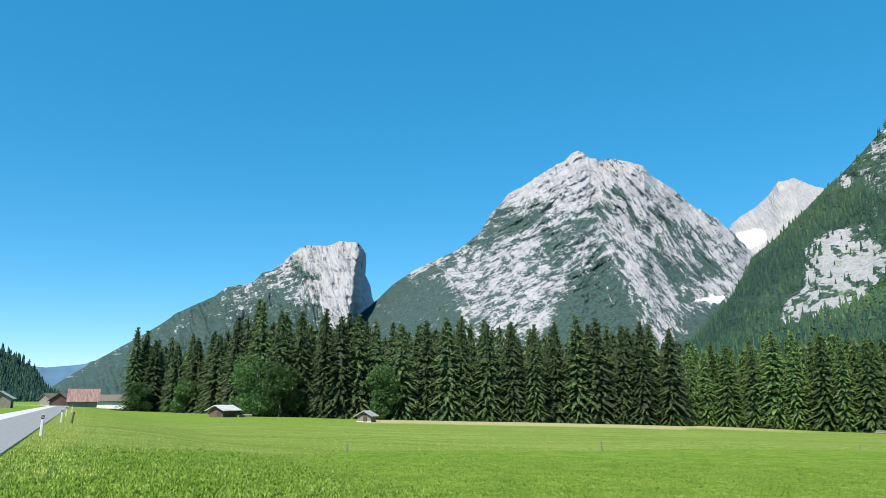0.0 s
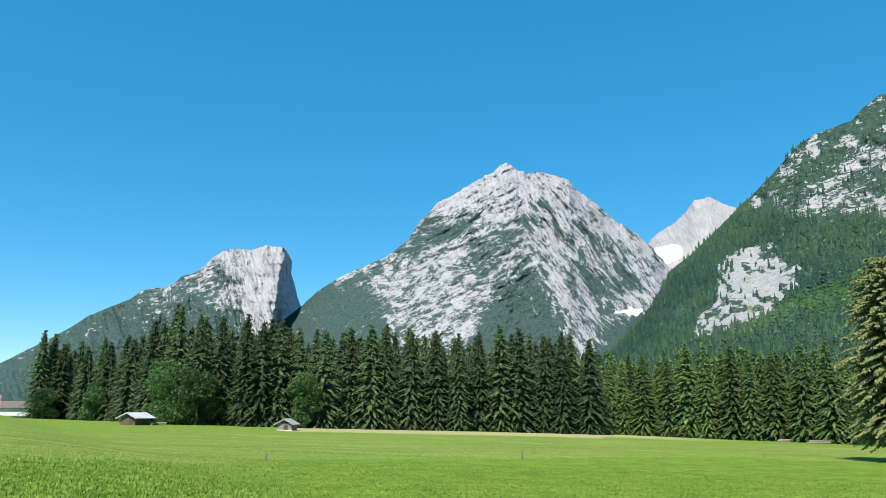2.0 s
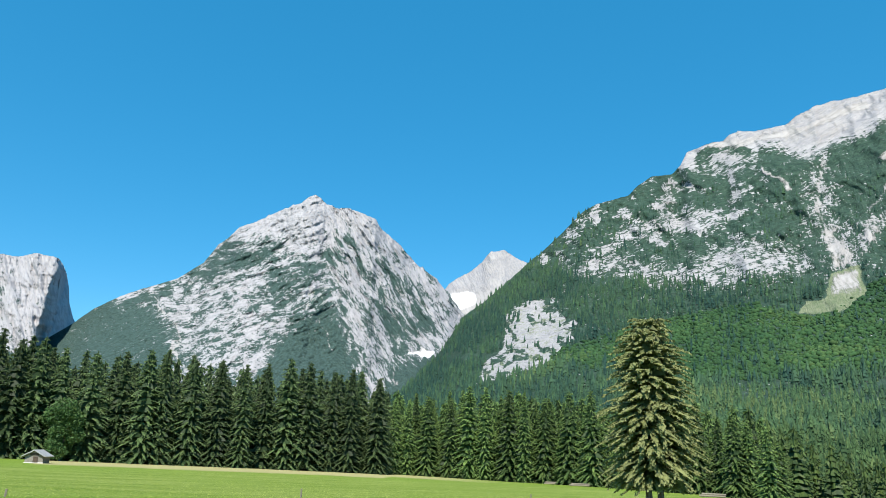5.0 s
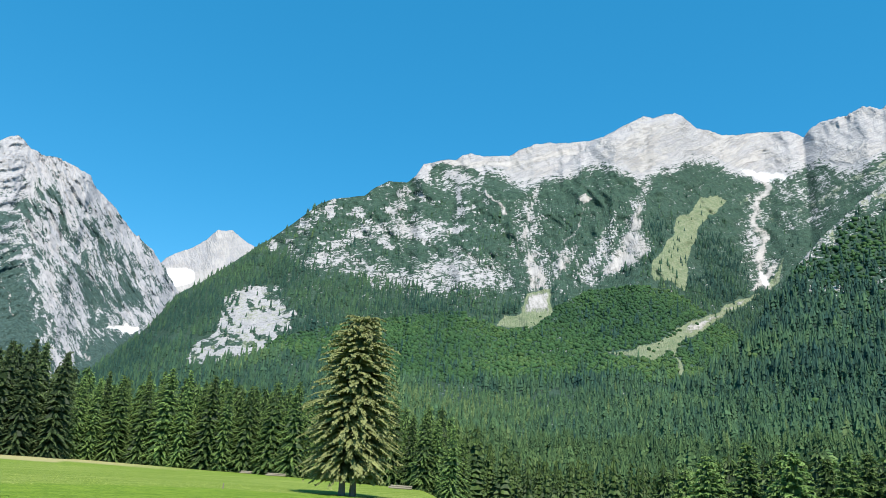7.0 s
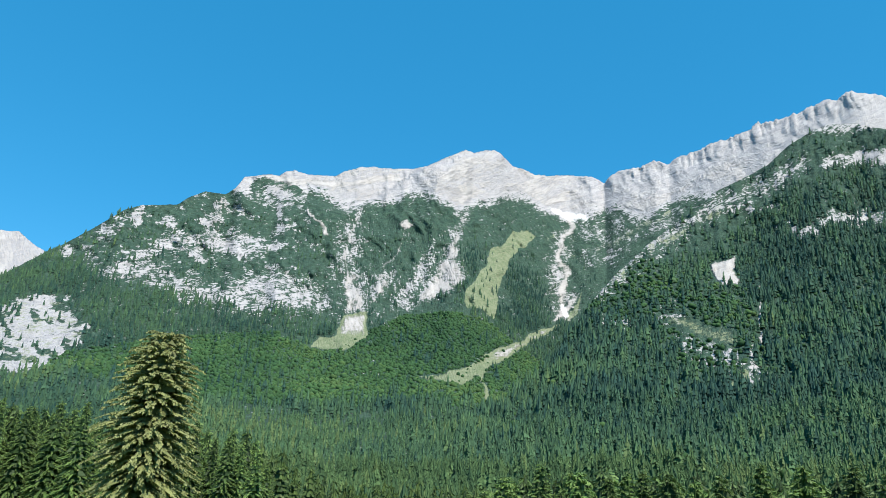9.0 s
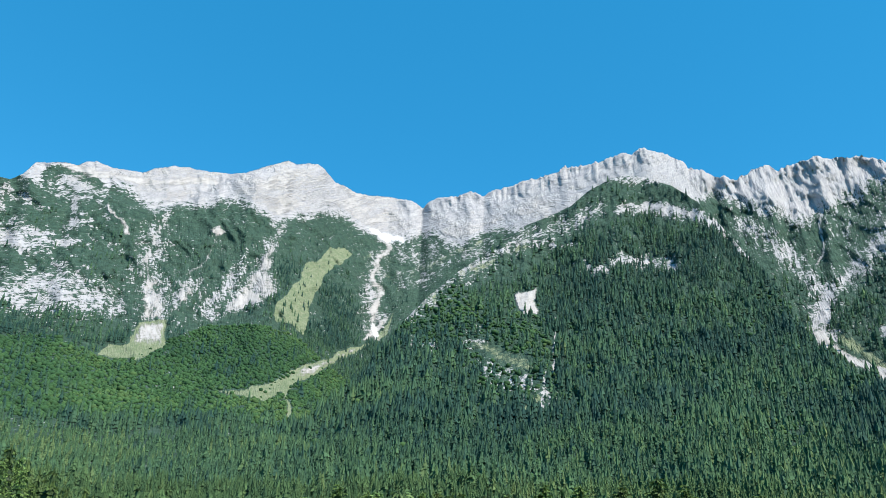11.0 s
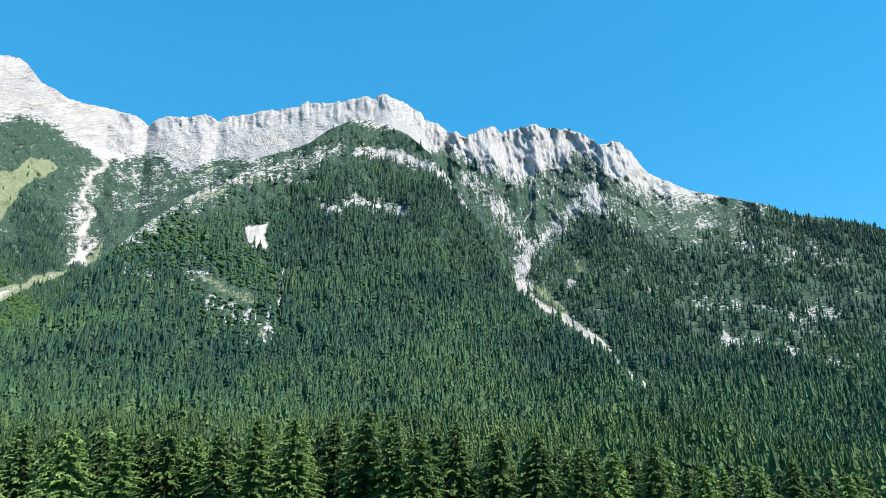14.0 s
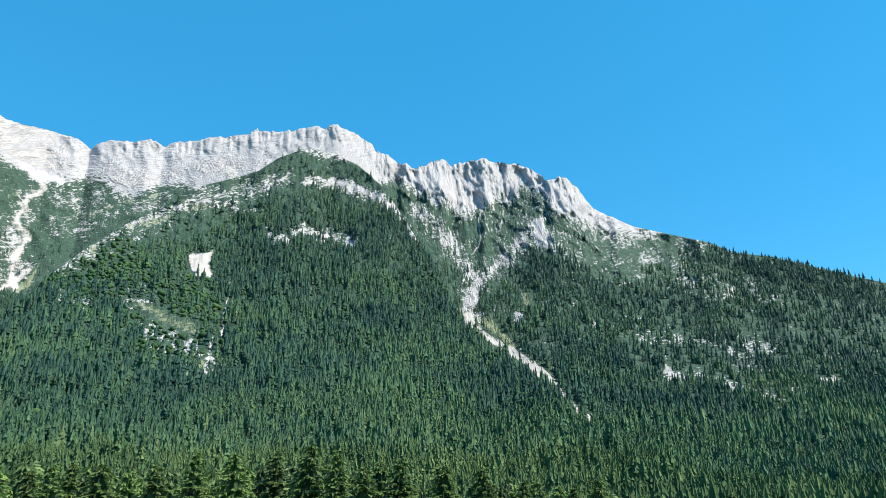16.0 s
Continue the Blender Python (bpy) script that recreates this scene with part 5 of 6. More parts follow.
def spruce_parts(h, seed, whorls, per, profile, sprays=9, size=0.75, bare_to=0.03, stems=((0, 0),), droop=0.42, core=0.7, hang=0.9, ragged=0.26, breadth=1.0):
    """Trunk and crown meshes of a spruce: whorls of drooping boughs round a close inner crown, its shade painted dark.
    """
    rng = np.random.default_rng(seed)
    arms = []
    for w in range(whorls):
        u = min(max((w + rng.uniform(-0.3, 0.3)) / whorls, 0.0), 0.985)
        z = h * (bare_to + (1 - bare_to) * u)
        reach = profile(u) * (1.01 + 0.57 * ragged * rng.uniform(-1, 1))
        turn = rng.uniform(0, 6.28)
        n = max(4, int(per * (1 - 0.5 * u)))
        for b in range(n):
            a = turn + 6.2832 * (b + rng.uniform(-0.3, 0.3)) / n
            L = reach * rng.uniform(0.92 - ragged, 0.92 + ragged)
            off = stems[rng.integers(len(stems))]
            root = np.array([off[0], off[1], z + rng.uniform(-0.5, 0.5) * h / whorls])
            arms.append((root, np.array([math.cos(a), math.sin(a), 0.0]), L, L * rng.uniform(0.05, 0.2) * (0.3 + u), L * droop * rng.uniform(0.7, 1.25) * (1 - 0.85 * u)))
    V, F, T = bough_mesh(arms, rng, sprays, size, hang, breadth)
    # the close inner crown; tip -1 marks it for painted shade
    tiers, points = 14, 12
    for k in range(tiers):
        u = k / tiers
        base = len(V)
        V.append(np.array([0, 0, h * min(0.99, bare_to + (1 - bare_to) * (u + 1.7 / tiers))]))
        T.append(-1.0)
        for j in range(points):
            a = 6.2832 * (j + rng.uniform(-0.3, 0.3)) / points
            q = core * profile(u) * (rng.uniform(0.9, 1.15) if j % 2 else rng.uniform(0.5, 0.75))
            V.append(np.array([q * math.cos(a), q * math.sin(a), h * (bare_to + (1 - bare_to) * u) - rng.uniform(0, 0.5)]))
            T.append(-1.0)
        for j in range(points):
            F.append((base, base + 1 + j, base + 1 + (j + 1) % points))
    # the leader
    for sx, sy in stems:
        for w in range(10):
            z = h * (0.93 + 0.065 * w / 10)
            for b in range(4):
                a = rng.uniform(0, 6.28)
                d = np.array([math.cos(a), math.sin(a), rng.uniform(0.2, 0.7)]) * h * 0.02 * (1.15 - w / 10)
                p, n = np.array([sx * 1.35, sy * 1.35, z]), len(V)
                V.extend([p + np.array([0, 0, 0.12]), p + d, p - np.array([0, 0, 0.12])])
                T.extend([0.5, 0.9, 0.5])
                F.append((n, n + 1, n + 2))
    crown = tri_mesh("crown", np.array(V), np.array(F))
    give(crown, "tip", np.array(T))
    bm = bmesh.new()
    for sx, sy in stems:
        rad = 0.010 * h * (1.0 if len(stems) == 1 else 1.2) + 0.06
        prev = None
        for k in range(8):
            q = k / 7
            ring = []
            rr = rad * ((1 - q) ** 0.9 * 0.97 + 0.03) * (1.35 if k == 0 else 1.0)
            for j in range(9):
                aa = 6.2832 * j / 9
                wob = 1 + 0.08 * math.sin(3 * aa + seed + k)
                ring.append(bm.verts.new((sx * (1 + 0.35 * q) + rr * wob * math.cos(aa), sy * (1 + 0.35 * q) + rr * wob * math.sin(aa), -0.4 + (h * 0.985 + 0.4) * q)))
            if prev:
                for j in range(9):
                    bm.faces.new((prev[j], prev[(j + 1) % 9], ring[(j + 1) % 9], ring[j]))
            prev = ring
        bm.faces.new(prev)
    trunk = bpy.data.meshes.new("trunk")
    bm.to_mesh(trunk)
    bm.free()
    return trunk, crown


def make_tree(name, meshes, mats, label, category, group=""):
    root = tagged(new(name), label, category, group)
    for me, mat, nm in zip(meshes, mats, ("trunk", "crown")):
        part(nm, me, mat, root)
    return root


SPRUCE_KINDS = []
for k, (hh, sp, wh) in enumerate(((22, 1.0, 30), (24, 1.0, 32), (20, 1.05, 28), (23, 0.86, 31), (18, 0.95, 26), (21, 1.1, 29))):
    crown_line = line([(0, 3.7 * sp), (0.12, 3.9 * sp), (0.35, 3.5 * sp), (0.6, 2.6 * sp), (0.8, 1.5 * sp), (0.92, 0.75 * sp), (1, 0.15 * sp)])
    SPRUCE_KINDS.append((hh, spruce_parts(hh, 100 + k, wh, 13, crown_line, 16, 0.55)))
YOUNG_KINDS, FILL_KINDS = [], []
for k, (hh, sp, wh) in enumerate(((16, 1.0, 34), (18, 0.92, 36), (15, 1.1, 32))):
    crown_line = line([(0, 4.0 * sp), (0.3, 3.8 * sp), (0.6, 2.8 * sp), (0.8, 1.75 * sp), (0.92, 0.9 * sp), (1, 0.2 * sp)])
    YOUNG_KINDS.append((hh, spruce_parts(hh, 140 + k, wh, 15, crown_line, 20, 0.46, droop=0.30, core=0.58, hang=0.7)))
    FILL_KINDS.append((hh, spruce_parts(hh, 160 + k, 24, 11, line([(0, 3.6 * sp), (0.4, 2.9 * sp), (0.75, 1.5 * sp), (1, 0.15 * sp)]), 4, 1.0, core=0.78)))


def plant_edge():
    """The front rows of the forest, tree by tree."""
    rng = np.random.default_rng(21)
    first = {}
    label = "tall dark green spruce at the edge of the meadow"
    for row in range(2):
        az = -23.1 + row * 0.7
        while az < 47:
            e = float(EDGE(az))
            r = e + 1.5 + row * 6.5 + rng.uniform(-1.5, 2.5)
            x, y = r * math.sin(radians(az)), r * math.cos(radians(az))
            want = float(np.interp(az, [-24, -22.8, -21.5, -18, -15.5, -14.5, -12, -8, -4, 1, 3, 5, 8, 11.5, 15.5, 17.5, 19, 25, 32, 36, 43, 47], [25, 27, 22, 24, 24.5, 28, 27.5, 25, 24.5, 23.5, 26.5, 24, 22.5, 26.5, 26, 25, 21.5, 22.5, 22, 19, 16, 13])) * rng.uniform(0.87, 1.03)
            k = int(rng.integers(3)) + (3 if az > 18.5 else 0)
            hh, meshes = SPRUCE_KINDS[k]
            m = pose(x, y, float(ground_z(x, y)), 0, 0, rng.uniform(0, 360))
            f = want / hh
            if k not in first:
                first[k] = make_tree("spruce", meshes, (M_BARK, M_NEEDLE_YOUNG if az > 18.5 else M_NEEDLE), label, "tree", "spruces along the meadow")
                first[k].matrix_basis = m @ Matrix.Diagonal((f, f, f, 1))
            else:
                t = copy_thing(first[k], m)
                t.scale = (f * rng.uniform(0.92, 1.12), f * rng.uniform(0.92, 1.12), f)
            az += math.degrees(4.9 * rng.uniform(0.7, 1.35) / r)
    for row in range(4):
        az = -22.6 + 0.5 * row
        while az < 47:
            r = float(EDGE(az)) + 14 + row * 7.5 + rng.uniform(-2.5, 3)
            x, y = r * math.sin(radians(az)), r * math.cos(radians(az))
            want = float(np.interp(az, [-24, -18, -12, -4, 5, 15, 19, 30, 36, 43, 47], [23, 23, 25, 24, 23.5, 25, 21.5, 22, 20, 17.5, 16])) * rng.uniform(0.84, 1.06)
            k = int(rng.integers(2)) if az < 18.5 else 2
            f = want / FILL_KINDS[k][0]
            m = pose(x, y, float(ground_z(x, y)), 0, 0, rng.uniform(0, 360))
            if 10 + k not in first:
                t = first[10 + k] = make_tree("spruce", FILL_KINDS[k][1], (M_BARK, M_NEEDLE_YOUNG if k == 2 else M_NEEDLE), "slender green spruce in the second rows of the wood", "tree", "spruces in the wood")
                t.matrix_basis = m
            else:
                t = copy_thing(first[10 + k], m)
            t.scale = (0.8 * f, 0.8 * f, f)
            az += math.degrees(5.4 * rng.uniform(0.7, 1.35) / r)
    beyond = []
    for row in range(9):
        az = 46.0 + 0.4 * row
        while az < 94:
            r = float(np.interp(az, [46, 55, 62, 66], [188, 192, 158, 164])) + 8.0 * row + rng.uniform(-3, 3)
            x, y = r * math.sin(radians(az)), r * math.cos(radians(az))
            beyond.append((x, y, float(ground_z(x, y))))
            az += math.degrees(6.6 * rng.uniform(0.7, 1.35) / r)
    kinds = []
    for k in range(4):
        me = spruce_parts(17.0, 180 + k, 14, 7, line([(0, 3.4), (0.4, 2.7), (0.75, 1.45), (1, 0.15)]), 2, 1.2, core=0.8)[1]
        co, tri = np.empty(len(me.vertices) * 3), np.empty(len(me.loops), int)
        me.vertices.foreach_get("co", co)
        me.loops.foreach_get("vertex_index", tri)
        kinds.append((co.reshape(-1, 3) / 17.0, tri.reshape(-1, 3)))
        bpy.data.meshes.remove(me)
    pts = np.array(beyond)
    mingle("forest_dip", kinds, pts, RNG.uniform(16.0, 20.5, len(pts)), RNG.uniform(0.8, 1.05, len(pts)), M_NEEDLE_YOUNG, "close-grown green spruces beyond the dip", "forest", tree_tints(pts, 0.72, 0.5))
    # the trees across the dip beside the road
    young = {}
    for row in range(10):
        az = 62.0 + row % 4 * 1.5
        while az < 139:
            if row == 0 and (78.5 < az < 82.5 or rng.random() < 0.12):
                az += 3.0
                continue
            top = float(np.interp(az, [60, 66, 72, 76, 83, 87, 93, 96, 101, 105, 109, 115, 124, 139], [0.5, 2.2, 3.2, 2.9, 2.6, 3.5, 3.4, 2.6, 1.9, 2.0, 0.9, 0.7, -0.4, -2])) + rng.uniform(-1.0, 0.5) - (0.45 * row if row < 3 else 0.9)
            r = float(EDGE(az)) + 3 + row * 8.5 + rng.uniform(-2.5, 3.5)
            x, y = r * math.sin(radians(az)), r * math.cos(radians(az))
            z = float(ground_z(x, y))
            want = min(EYE + r * math.tan(radians(top)) - z, 21.0)
            k = int(rng.integers(3)) + (3 if row > 1 else 0)
            kinds = YOUNG_KINDS + FILL_KINDS
            f = want / kinds[k][0]
            m = pose(x, y, z, 0, 0, rng.uniform(0, 360))
            if k not in young:
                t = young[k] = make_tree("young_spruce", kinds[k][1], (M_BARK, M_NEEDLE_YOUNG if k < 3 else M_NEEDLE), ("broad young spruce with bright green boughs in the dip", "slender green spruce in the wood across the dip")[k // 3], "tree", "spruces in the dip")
                t.matrix_basis = m
            else:
                t = copy_thing(young[k], m)
            t.scale = (f, f, f)
            az += math.degrees((3.9 if row < 2 else 6.0) * rng.uniform(0.75, 1.3) / r)


plant_edge()


def lone_spruce():
    x, y, z, r = on_ground(38.45, -3.3)
    top = EYE + r * math.tan(radians(10.4))
    h = top - z
    deg = 1.2 * r * radians(1)
    crown = line([(u, w * deg) for u, w in ((0, 2.1), (0.1, 2.7), (0.25, 2.8), (0.45, 2.6), (0.62, 2.35), (0.77, 1.95), (0.87, 1.6), (0.94, 1.3), (0.98, 0.85), (1, 0.4))])
    meshes = spruce_parts(h, 5, 58, 18, crown, 54, 0.34, 0.13, ((-0.45, 0.27), (0.45, -0.27)), 0.36, 0.70, 1.6, 0.20, 1.4)
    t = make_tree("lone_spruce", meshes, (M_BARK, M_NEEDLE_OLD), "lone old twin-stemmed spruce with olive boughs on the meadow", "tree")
    t.matrix_basis = pose(x, y, z)


lone_spruce()


def leaf_tree(h, w, seed):
    """A broadleaf tree: trunk with limbs, and a crown of many small leaf sprays in uneven lobes."""
    rng = np.random.default_rng(seed)
    lobes = [(rng.uniform(-0.28, 0.28) * w, rng.uniform(-0.28, 0.28) * w, h * rng.uniform(0.10, 0.86), w * rng.uniform(0.17, 0.27)) for _ in range(24)]
    V, F = [], []
    for cx, cy, cz, cr in lobes:
        for _ in range(430):
            d = rng.normal(0, 1, 3)
            d /= np.linalg.norm(d)
            c = np.array([cx, cy, cz]) + d * cr * rng.uniform(0.65, 1.08) * np.array([1, 1, 0.8])
            s = rng.uniform(0.18, 0.34)
            a, b = rng.normal(0, 1, 3), rng.normal(0, 1, 3)
            a, b = a / np.linalg.norm(a) * s, b / np.linalg.norm(b) * s
            k = len(V)
            V.extend([c - a, c + b * 0.6, c + a, c - b * 0.6])
            F.extend([(k, k + 1, k + 2), (k, k + 2, k + 3)])
    crown = tri_mesh("crown", np.array(V), np.array(F))
    bm = bmesh.new()

    def limb(p, q, r0, r1):
        axis = (Vector(q) - Vector(p))
        m = Matrix.Translation((Vector(p) + Vector(q)) / 2) @ axis.to_track_quat("Z", "Y").to_matrix().to_4x4()
        bmesh.ops.create_cone(bm, cap_ends=True, segments=8, radius1=r0, radius2=r1, depth=axis.length, matrix=m)

    limb((0, 0, -0.3), (0.1, 0, h * 0.45), 0.024 * h, 0.014 * h)
    for cx, cy, cz, cr in lobes[:7]:
        limb((0.08, 0, h * rng.uniform(0.25, 0.42)), (cx, cy, cz), 0.011 * h, 0.003 * h)
    trunk = bpy.data.meshes.new("trunk")
    bm.to_mesh(trunk)
    bm.free()
    return trunk, crown


def plant_leaf_trees():
    rng = np.random.default_rng(3)
    spots = [(-14.6, -4.0, 14.5, 11.5), (-12.6, -3.0, 12.5, 10.5), (-4.6, -3.0, 12.0, 9.0), (-19.4, -4.0, 10.0, 8.0), (-22.6, -4.0, 8.5, 7.5)]
    for k, (az, back, h, w) in enumerate(spots):
        r = float(EDGE(az)) + back
        x, y = r * math.sin(radians(az)), r * math.cos(radians(az))
        t = make_tree("maple", leaf_tree(h, w, 40 + k), (M_BARK, M_LEAF), "round bushy broadleaf tree before the spruces", "tree", "broadleaf trees at the wood")
        t.matrix_basis = pose(x, y, float(ground_z(x, y)), 0, 0, rng.uniform(0, 360))


plant_leaf_trees()


# ---- barns and houses ----
def gabled(name, az, el, w, d, eave, ridge, turn, walls, roof, label, category="barn", over=0.5, extras=()):
    """A gabled building: w across the gable, d along the ridge, its gable front at local -y."""
    x, y, z, r = on_ground(az, el) if isinstance(el, float) and el < -0.25 else (*place(az, 0, el)[:2], 0.0, el)
    z = float(ground_z(x, y))
    root = tagged(new(name), label, category)
    bm = bmesh.new()
    t = 0.12
    outline = [(-w / 2, -0.3), (w / 2, -0.3), (w / 2, eave), (0, ridge), (-w / 2, eave)]
    fronts = [[bm.verts.new((px, yy, pz)) for px, pz in outline] for yy in (-d / 2, d / 2)]
    bm.faces.new(fronts[0])
    bm.faces.new(fronts[1][::-1])
    for k in range(5):
        if k not in (2, 3):
            bm.faces.new((fronts[0][k], fronts[1][k], fronts[1][(k + 1) % 5], fronts[0][(k + 1) % 5]))
    part("wall", bm, walls, root)
    slope = (ridge - eave) / (w / 2)
    for sgn in (-1, 1):
        bm = bmesh.new()
        ex = sgn * (w / 2 + over)
        ez = eave - slope * over + 0.16
        slab(bm, [(0, -d / 2 - over, ridge + 0.16), (ex, -d / 2 - over, ez), (ex, d / 2 + over, ez), (0, d / 2 + over, ridge + 0.16)], 0.14)
        part("roof_side", bm, roof, root)
    n = max(3, int(w / 0.5))
    for k in range(n):
        px = -w / 2 + (k + 0.5) * w / n
        top = ridge - abs(px) * slope - 0.1
        bm = bmesh.new()
        box(bm, px - 0.5 * w / n + 0.02, px + 0.5 * w / n - 0.02, -d / 2 - 0.035, -d / 2 - 0.004, 0.0, top)
        part("board", bm, walls, root)
    for kind, bx, bz, bw, bh, face in extras:
        bm = bmesh.new()
        if face == "front":
            box(bm, bx - bw / 2, bx + bw / 2, -d / 2 - 0.08, -d / 2 - 0.02, bz, bz + bh)
        else:
            sx = 1 if face == "right" else -1
            box(bm, min(sx * w / 2, sx * (w / 2 + 0.05)), max(sx * w / 2, sx * (w / 2 + 0.05)), bx - bw / 2, bx + bw / 2, bz, bz + bh)
        # some dark boards only paint shade, under eaves and in openings
        piece = part(kind, bm, {"door": M_WOOD_DARK, "window": M_GLASS, "plinth": M_PLASTER, "loft": M_WOOD_DARK}[kind], root)
        if kind == "door":
            bm = bmesh.new()
            box(bm, bx + 0.3 * bw, bx + 0.3 * bw + 0.05, -d / 2 - 0.13, -d / 2 - 0.08, bz + 0.45 * bh, bz + 0.6 * bh, 0.01)
            part("handle", bm, M_BLACK, piece, "dark iron handle")
        elif kind == "window":
            sx = 1 if face == "right" else -1
            x0, x1 = sorted((sx * (w / 2 + 0.05), sx * (w / 2 + 0.09)))
            bm = bmesh.new()
            for y0, y1, z0, z1 in ((bx - bw / 2 - 0.08, bx - bw / 2, bz - 0.08, bz + bh + 0.08), (bx + bw / 2, bx + bw / 2 + 0.08, bz - 0.08, bz + bh + 0.08), (bx - bw / 2, bx + bw / 2, bz + bh, bz + bh + 0.08), (bx - bw / 2, bx + bw / 2, bz - 0.08, bz), (bx - 0.03, bx + 0.03, bz, bz + bh)):
                box(bm, x0, x1, y0, y1, z0, z1)
            part("window_frame", bm, M_WOOD_DARK, piece, "dark wooden frame")
    root.matrix_basis = pose(x, y, z, 0, 0, turn)
    return root


# on barn and hut, dark panels paint the shade inside openings
gabled("hay_barn", -16.7, -1.2, 3.6, 4.4, 1.5, 2.3, -24, M_WOOD_BROWN, M_PALE, "weathered brown hay barn with a pale roof at the wood", over=0.7, extras=(("door", 0.95, 0.0, 1.2, 1.35, "front"), ("loft", -0.1, 1.62, 0.9, 0.4, "front"), ("loft", 0.6, 0.05, 1.6, 1.2, "right")))
gabled("hay_hut", -5.95, -1.62, 2.7, 3.2, 1.2, 1.95, -12, M_WOOD, M_SHINGLE, "small grey log hay hut with a shingle roof", over=0.5, extras=(("door", 0.25, 0.1, 0.75, 0.95, "front"), ("loft", 0.0, 1.22, 1.3, 0.34, "front"), ("plinth", 0.0, -0.05, 2.9, 0.2, "front")))
# a dark board along the wall paints the shadow under the eaves
gabled("red_roofed_barn", -26.25, 232.0, 6.8, 7.0, 1.9, 4.9, 116, M_WOOD, M_TIN, "long wooden barn with a rusty red tin roof", over=0.7, extras=(("loft", 0, 1.0, 6.8, 0.8, "right"),))
gabled("dark_barn", -27.55, 262.0, 5.4, 8.0, 1.9, 4.0, 14, M_WOOD_DARK, M_TILE, "dark boarded barn behind the road", over=0.7)
gabled("farm_shed", -28.25, 290.0, 4.6, 6.0, 2.2, 4.0, -14, M_WOOD, M_TILE, "grey boarded shed at the roadside", over=0.6)
gabled("farmhouse", -24.4, 300.0, 9.0, 12.0, 3.0, 5.0, 95, M_PLASTER, M_TILE, "white farmhouse with a brown tile roof", "house", 0.9, (("window", -2.5, 1.0, 1.0, 1.1, "right"), ("window", 0.5, 1.0, 1.0, 1.1, "right"), ("window", 3.2, 1.0, 1.0, 1.1, "right")))
gabled("grey_hut", -31.25, 190.0, 4.6, 5.5, 2.2, 3.6, 25, M_WOOD, M_SHINGLE, "pale grey boarded hut beyond the road", "hut", 0.6)

# ---- road ----
ROAD = [(14.5, -40.0), (-5.5, 0.0), (-20.5, 30.0), (-35.5, 60.0), (-65.5, 120.0), (-95.5, 180.0), (-122.0, 232.0), (-146.0, 262.0), (-186.0, 286.0)]


def road_strip(off0, off1, lift, name):
    """A strip along the road between two offsets to the right of its middle."""
    pts = [Vector(p) for p in ROAD]
    fine = []
    for k in range(len(pts) - 1):
        for q in range(12):
            a, b = pts[max(k - 1, 0)], pts[min(k + 2, len(pts) - 1)]
            u = q / 12
            p0, p1 = pts[k], pts[k + 1]
            t0, t1 = (p1 - a) * 0.5, (b - p0) * 0.5
            fine.append(p0 * (2 * u**3 - 3 * u * u + 1) + t0 * (u**3 - 2 * u * u + u) + p1 * (3 * u * u - 2 * u**3) + t1 * (u**3 - u * u))
    V, F = [], []
    for k, p in enumerate(fine):
        d = (fine[min(k + 1, len(fine) - 1)] - fine[max(k - 1, 0)]).normalized()
        n = Vector((d.y, -d.x))
        for off, dz in ((off0, -0.3), (off0, 0.0), (off1, 0.0), (off1, -0.3)):
            q = p + n * off
            V.append((q.x, q.y, 0.06 + lift + dz))
    for k in range(len(fine) - 1):
        for j in range(3):
            F.append((4 * k + j, 4 * k + j + 1, 4 * k + j + 5, 4 * k + j + 4))
    return tri_mesh(name, V, F)


me = road_strip(-3.0, 3.0, 0.0, "road")
me.materials.append(M_ASPHALT_GLARE)
road = tagged(new("road", me), "country road along the meadow, its sun glare painted pale", "road", kind="structure")
# the lane outside the painted glare, in the road's own grey
part("repaired_lane", road_strip(-0.6, 2.995, 0.006, "repaired_lane"), M_ASPHALT, road, "asphalt lane without the painted glare")


def delineator():
    root = tagged(new("roadside_post"), "white plastic roadside post with a black band", "road post", "posts along the road")
    bm = bmesh.new()
    box(bm, -0.06, 0.06, -0.05, 0.05, -0.2, 0.78, 0.02)
    part("shaft", bm, M_WHITE, root)
    bm = bmesh.new()
    box(bm, -0.063, 0.063, -0.053, 0.053, 0.80, 0.97, 0.02)
    band = part("band", bm, M_BLACK, root, "black band")
    bm = bmesh.new()
    box(bm, -0.06, 0.06, -0.05, 0.05, 0.98, 1.03, 0.015)
    part("cap", bm, M_WHITE, root)
    bm = bmesh.new()
    box(bm, -0.016, 0.016, -0.06, -0.052, 0.84, 0.93)
    part("reflector", bm, M_WHITE, band, "white reflector")
    return root


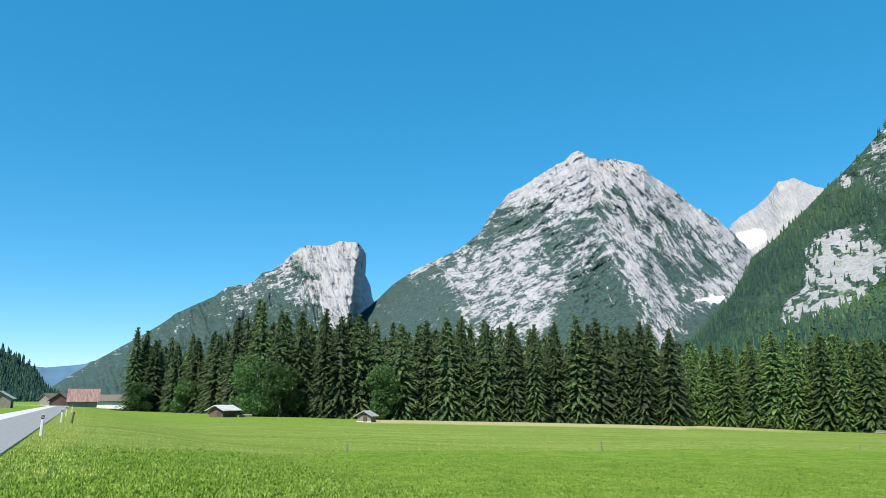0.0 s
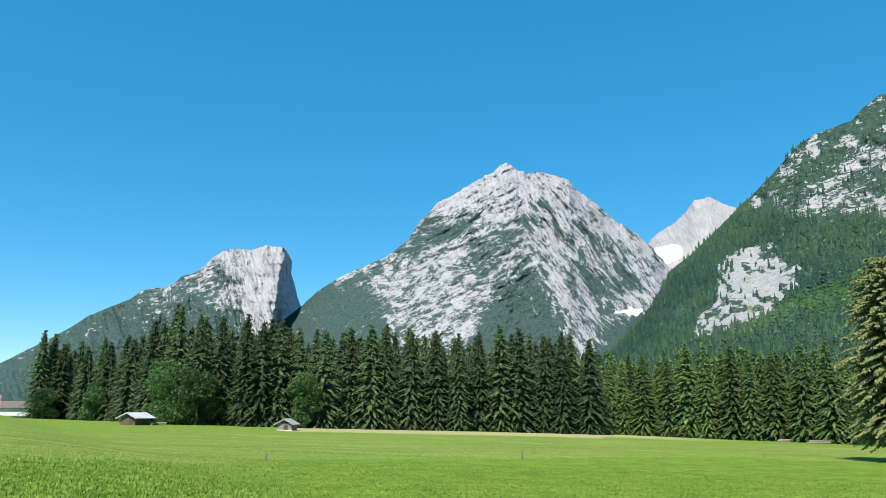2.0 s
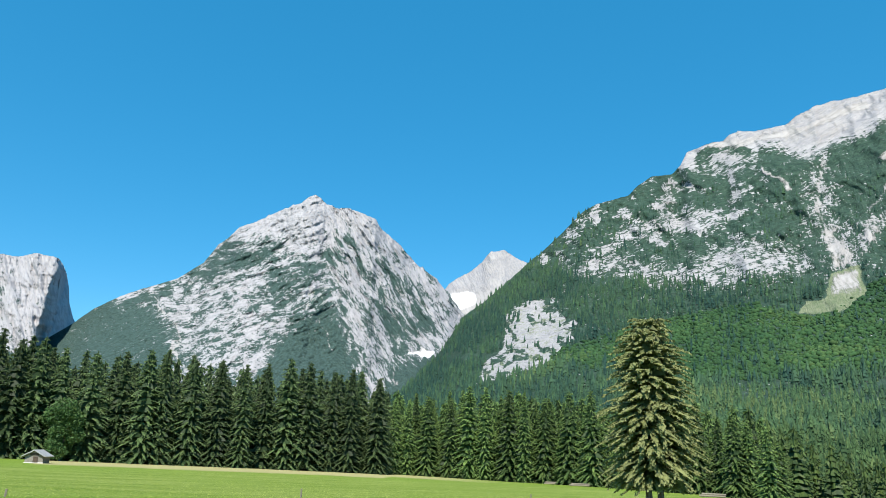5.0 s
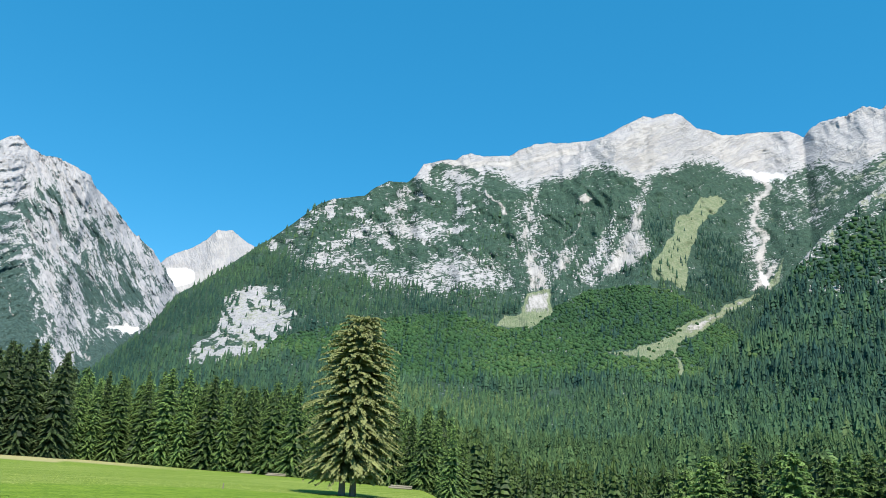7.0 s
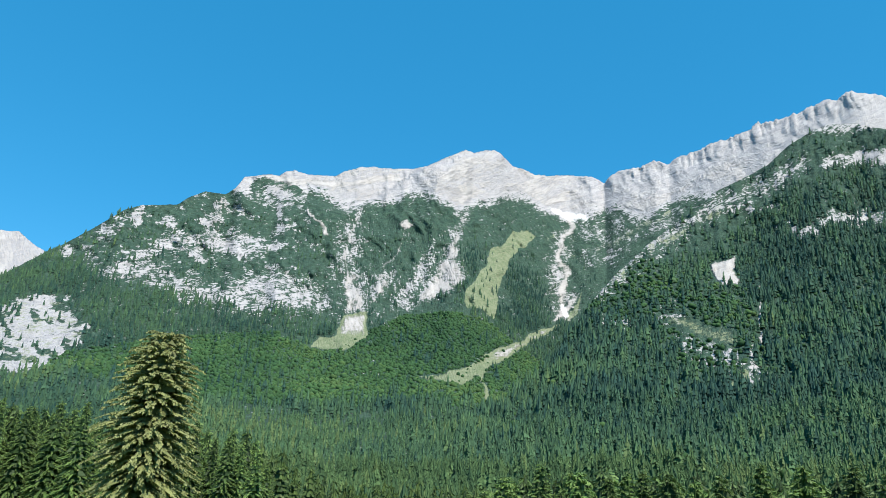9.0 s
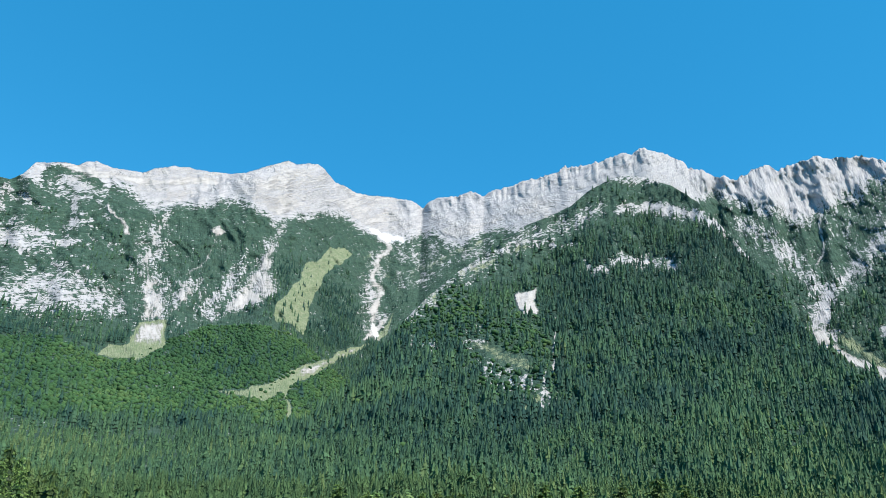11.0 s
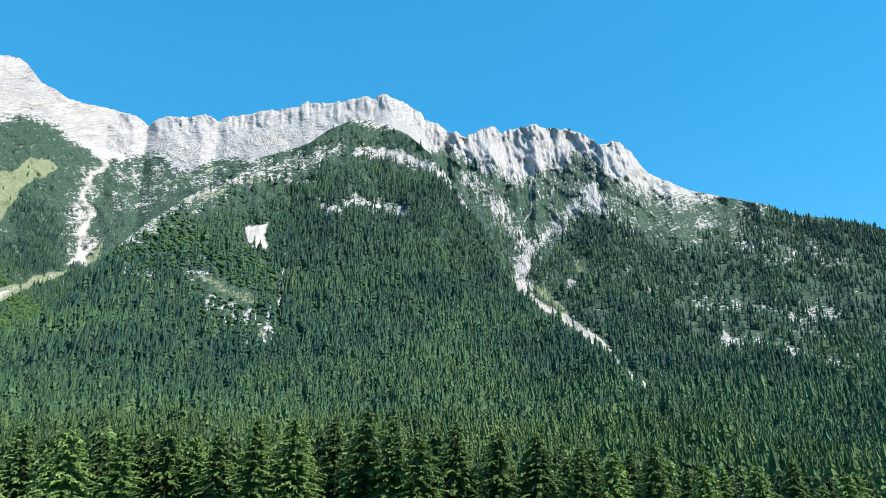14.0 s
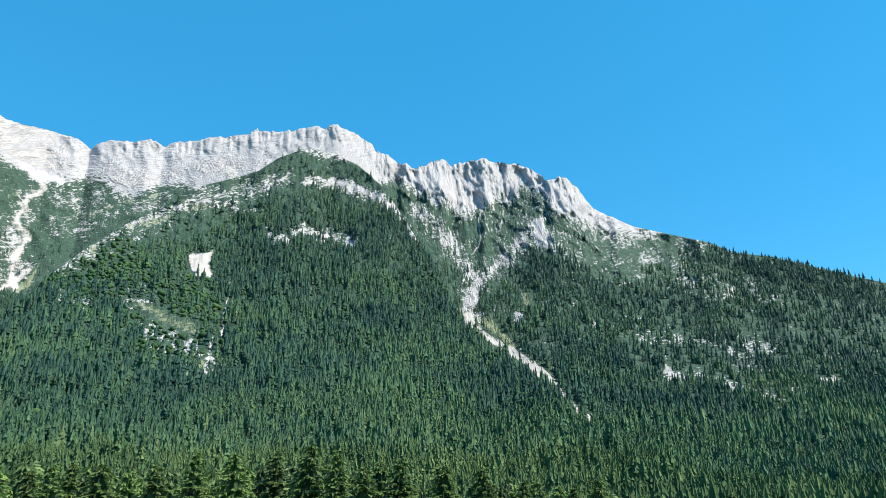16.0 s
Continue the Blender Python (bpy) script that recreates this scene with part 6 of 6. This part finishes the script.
def put_posts():
    first = None
    for az, r in ((-28.65, 38.0), (-27.5, 61.0), (-27.25, 86.0), (-26.9, 112.0)):
        x, y, _ = place(az, 0, r)
        m = pose(x, y, max(0.0, float(ground_z(x, y))) - 0.02, 2, 1, 27)
        if first is None:
            first = delineator()
            first.matrix_basis = m
        else:
            copy_thing(first, m)
    x, y, z, r = on_ground(-26.85, -1.6)
    root = tagged(new("marker_stake"), "short dark wooden stake leaning in the grass", "stake")
    bm = bmesh.new()
    box(bm, -0.05, 0.05, -0.05, 0.05, -0.2, 0.85, 0.01)
    part("stake", bm, M_WOOD_DARK, root)
    root.matrix_basis = pose(x, y, z, 0, 8, 0)
    one = None
    for az, el, hh in ((-7.4, -3.8, 0.42), (12.1, -3.7, 0.66), (29.4, -3.3, 0.5)):
        x, y, z, r = on_ground(az, el)
        if one is None:
            one = tagged(new("fence_stake"), "thin pale wooden stake standing in the meadow", "stake", "stakes in the meadow")
            bm = bmesh.new()
            box(bm, -0.05, 0.05, -0.05, 0.05, -0.2, 1.0, 0.012)
            part("stake", bm, M_LOG, one)
            t = one
            t.matrix_basis = pose(x, y, z, 1, 2, 20)
        else:
            t = copy_thing(one, pose(x, y, z, 1, -2, 50))
        t.scale = (1, 1, hh)


put_posts()


def log_pile(az, el, length, turn):
    x, y, z, r = on_ground(az, el)
    root = tagged(new("log_pile"), "low stack of pale peeled logs at the wood", "log pile", "log piles")
    for k, (dy, dz) in enumerate(((-0.4, 0.16), (0.0, 0.16), (-0.2, 0.44))):
        bm = bmesh.new()
        bmesh.ops.create_cone(bm, cap_ends=True, segments=10, radius1=0.18, radius2=0.15, depth=length * (1 - 0.04 * k), matrix=Matrix.Translation((0.1 * k, dy, dz)) @ Euler((0, radians(90), 0)).to_matrix().to_4x4())
        part("log", bm, M_LOG, root)
    root.matrix_basis = pose(x, y, z, 0, 0, turn)


for az, el, length in ((-15.1, -1.22, 2.6), (30.9, -2.15, 3.2), (33.0, -2.2, 4.2), (42.4, -2.55, 4.0)):
    log_pile(az, el, length, -az)


# ---- grass ----
def grass(name, label, pts, low, high, mat, broad=0.05):
    """Tufts of a few bent blades each; broad is the half width of a blade as a share of its length."""
    n = len(pts)
    V, F = [], []
    per = 4
    a = RNG.uniform(0, 6.2832, (n, per))
    h = RNG.uniform(low, high, (n, per))
    lean = RNG.uniform(0.1, 0.7, (n, per)) * h
    w = 0.006 + broad * h
    ca, sa = np.cos(a), np.sin(a)
    off = RNG.normal(0, 0.06, (n, per, 2))
    bx, by, bz = pts[:, None, 0] + off[..., 0], pts[:, None, 1] + off[..., 1], pts[:, None, 2] - 0.02 + 0 * h
    corner = [np.stack([bx - sa * w, by + ca * w, bz], -1), np.stack([bx + sa * w, by - ca * w, bz], -1), np.stack([bx + ca * lean, by + sa * lean, bz + h], -1)]
    V = np.stack(corner, 2).reshape(-1, 3)
    me = tri_mesh(name, V, np.arange(len(V)).reshape(-1, 3))
    me.materials.append(mat)
    tagged(new(name, me), label, "grass", kind="stuff")


def sow():
    n = 46000
    az = RNG.uniform(-34, 48, n)
    r = 11.0 * (46.0 / 11.0) ** RNG.random(n)
    x, y = r * np.sin(np.radians(az)), r * np.cos(np.radians(az))
    side = 0.8918 * x + 0.4524 * y
    keep = (side > -1.6) & (r < BORDER(az) + 1.5)
    pts = np.stack([x, y, ground_z(x, y)], -1)
    grass("meadow_grass", "short bright green meadow grass with clover", pts[keep], 0.03, 0.09, M_BLADE, 0.26)
    n = 6000
    az = RNG.uniform(-28, 48, n)
    r = BORDER(az) + RNG.exponential(14.0, n) - 0.6
    x, y = r * np.sin(np.radians(az)), r * np.cos(np.radians(az))
    grass("tall_grass", "taller pale seeding grass along the parcel's border", np.stack([x, y, ground_z(x, y)], -1), 0.04, 0.13, M_BLADE_DRY, 0.06)
    n = 16000
    t = RNG.uniform(15, 120, n)
    off = RNG.normal(0.9, 0.8, n)
    x, y = -2.2 - 0.5 * t + 0.894 * off, t + 0.447 * off
    keep = (0.894 * (x + 2.2) + 0.447 * y > 0.15)
    pts = np.stack([x, y, ground_z(x, y)], -1)[keep]
    grass("verge_grass", "long pale dry grass on the road's verge", pts, 0.03, 0.10, M_BLADE_DRY, 0.12)


sow()
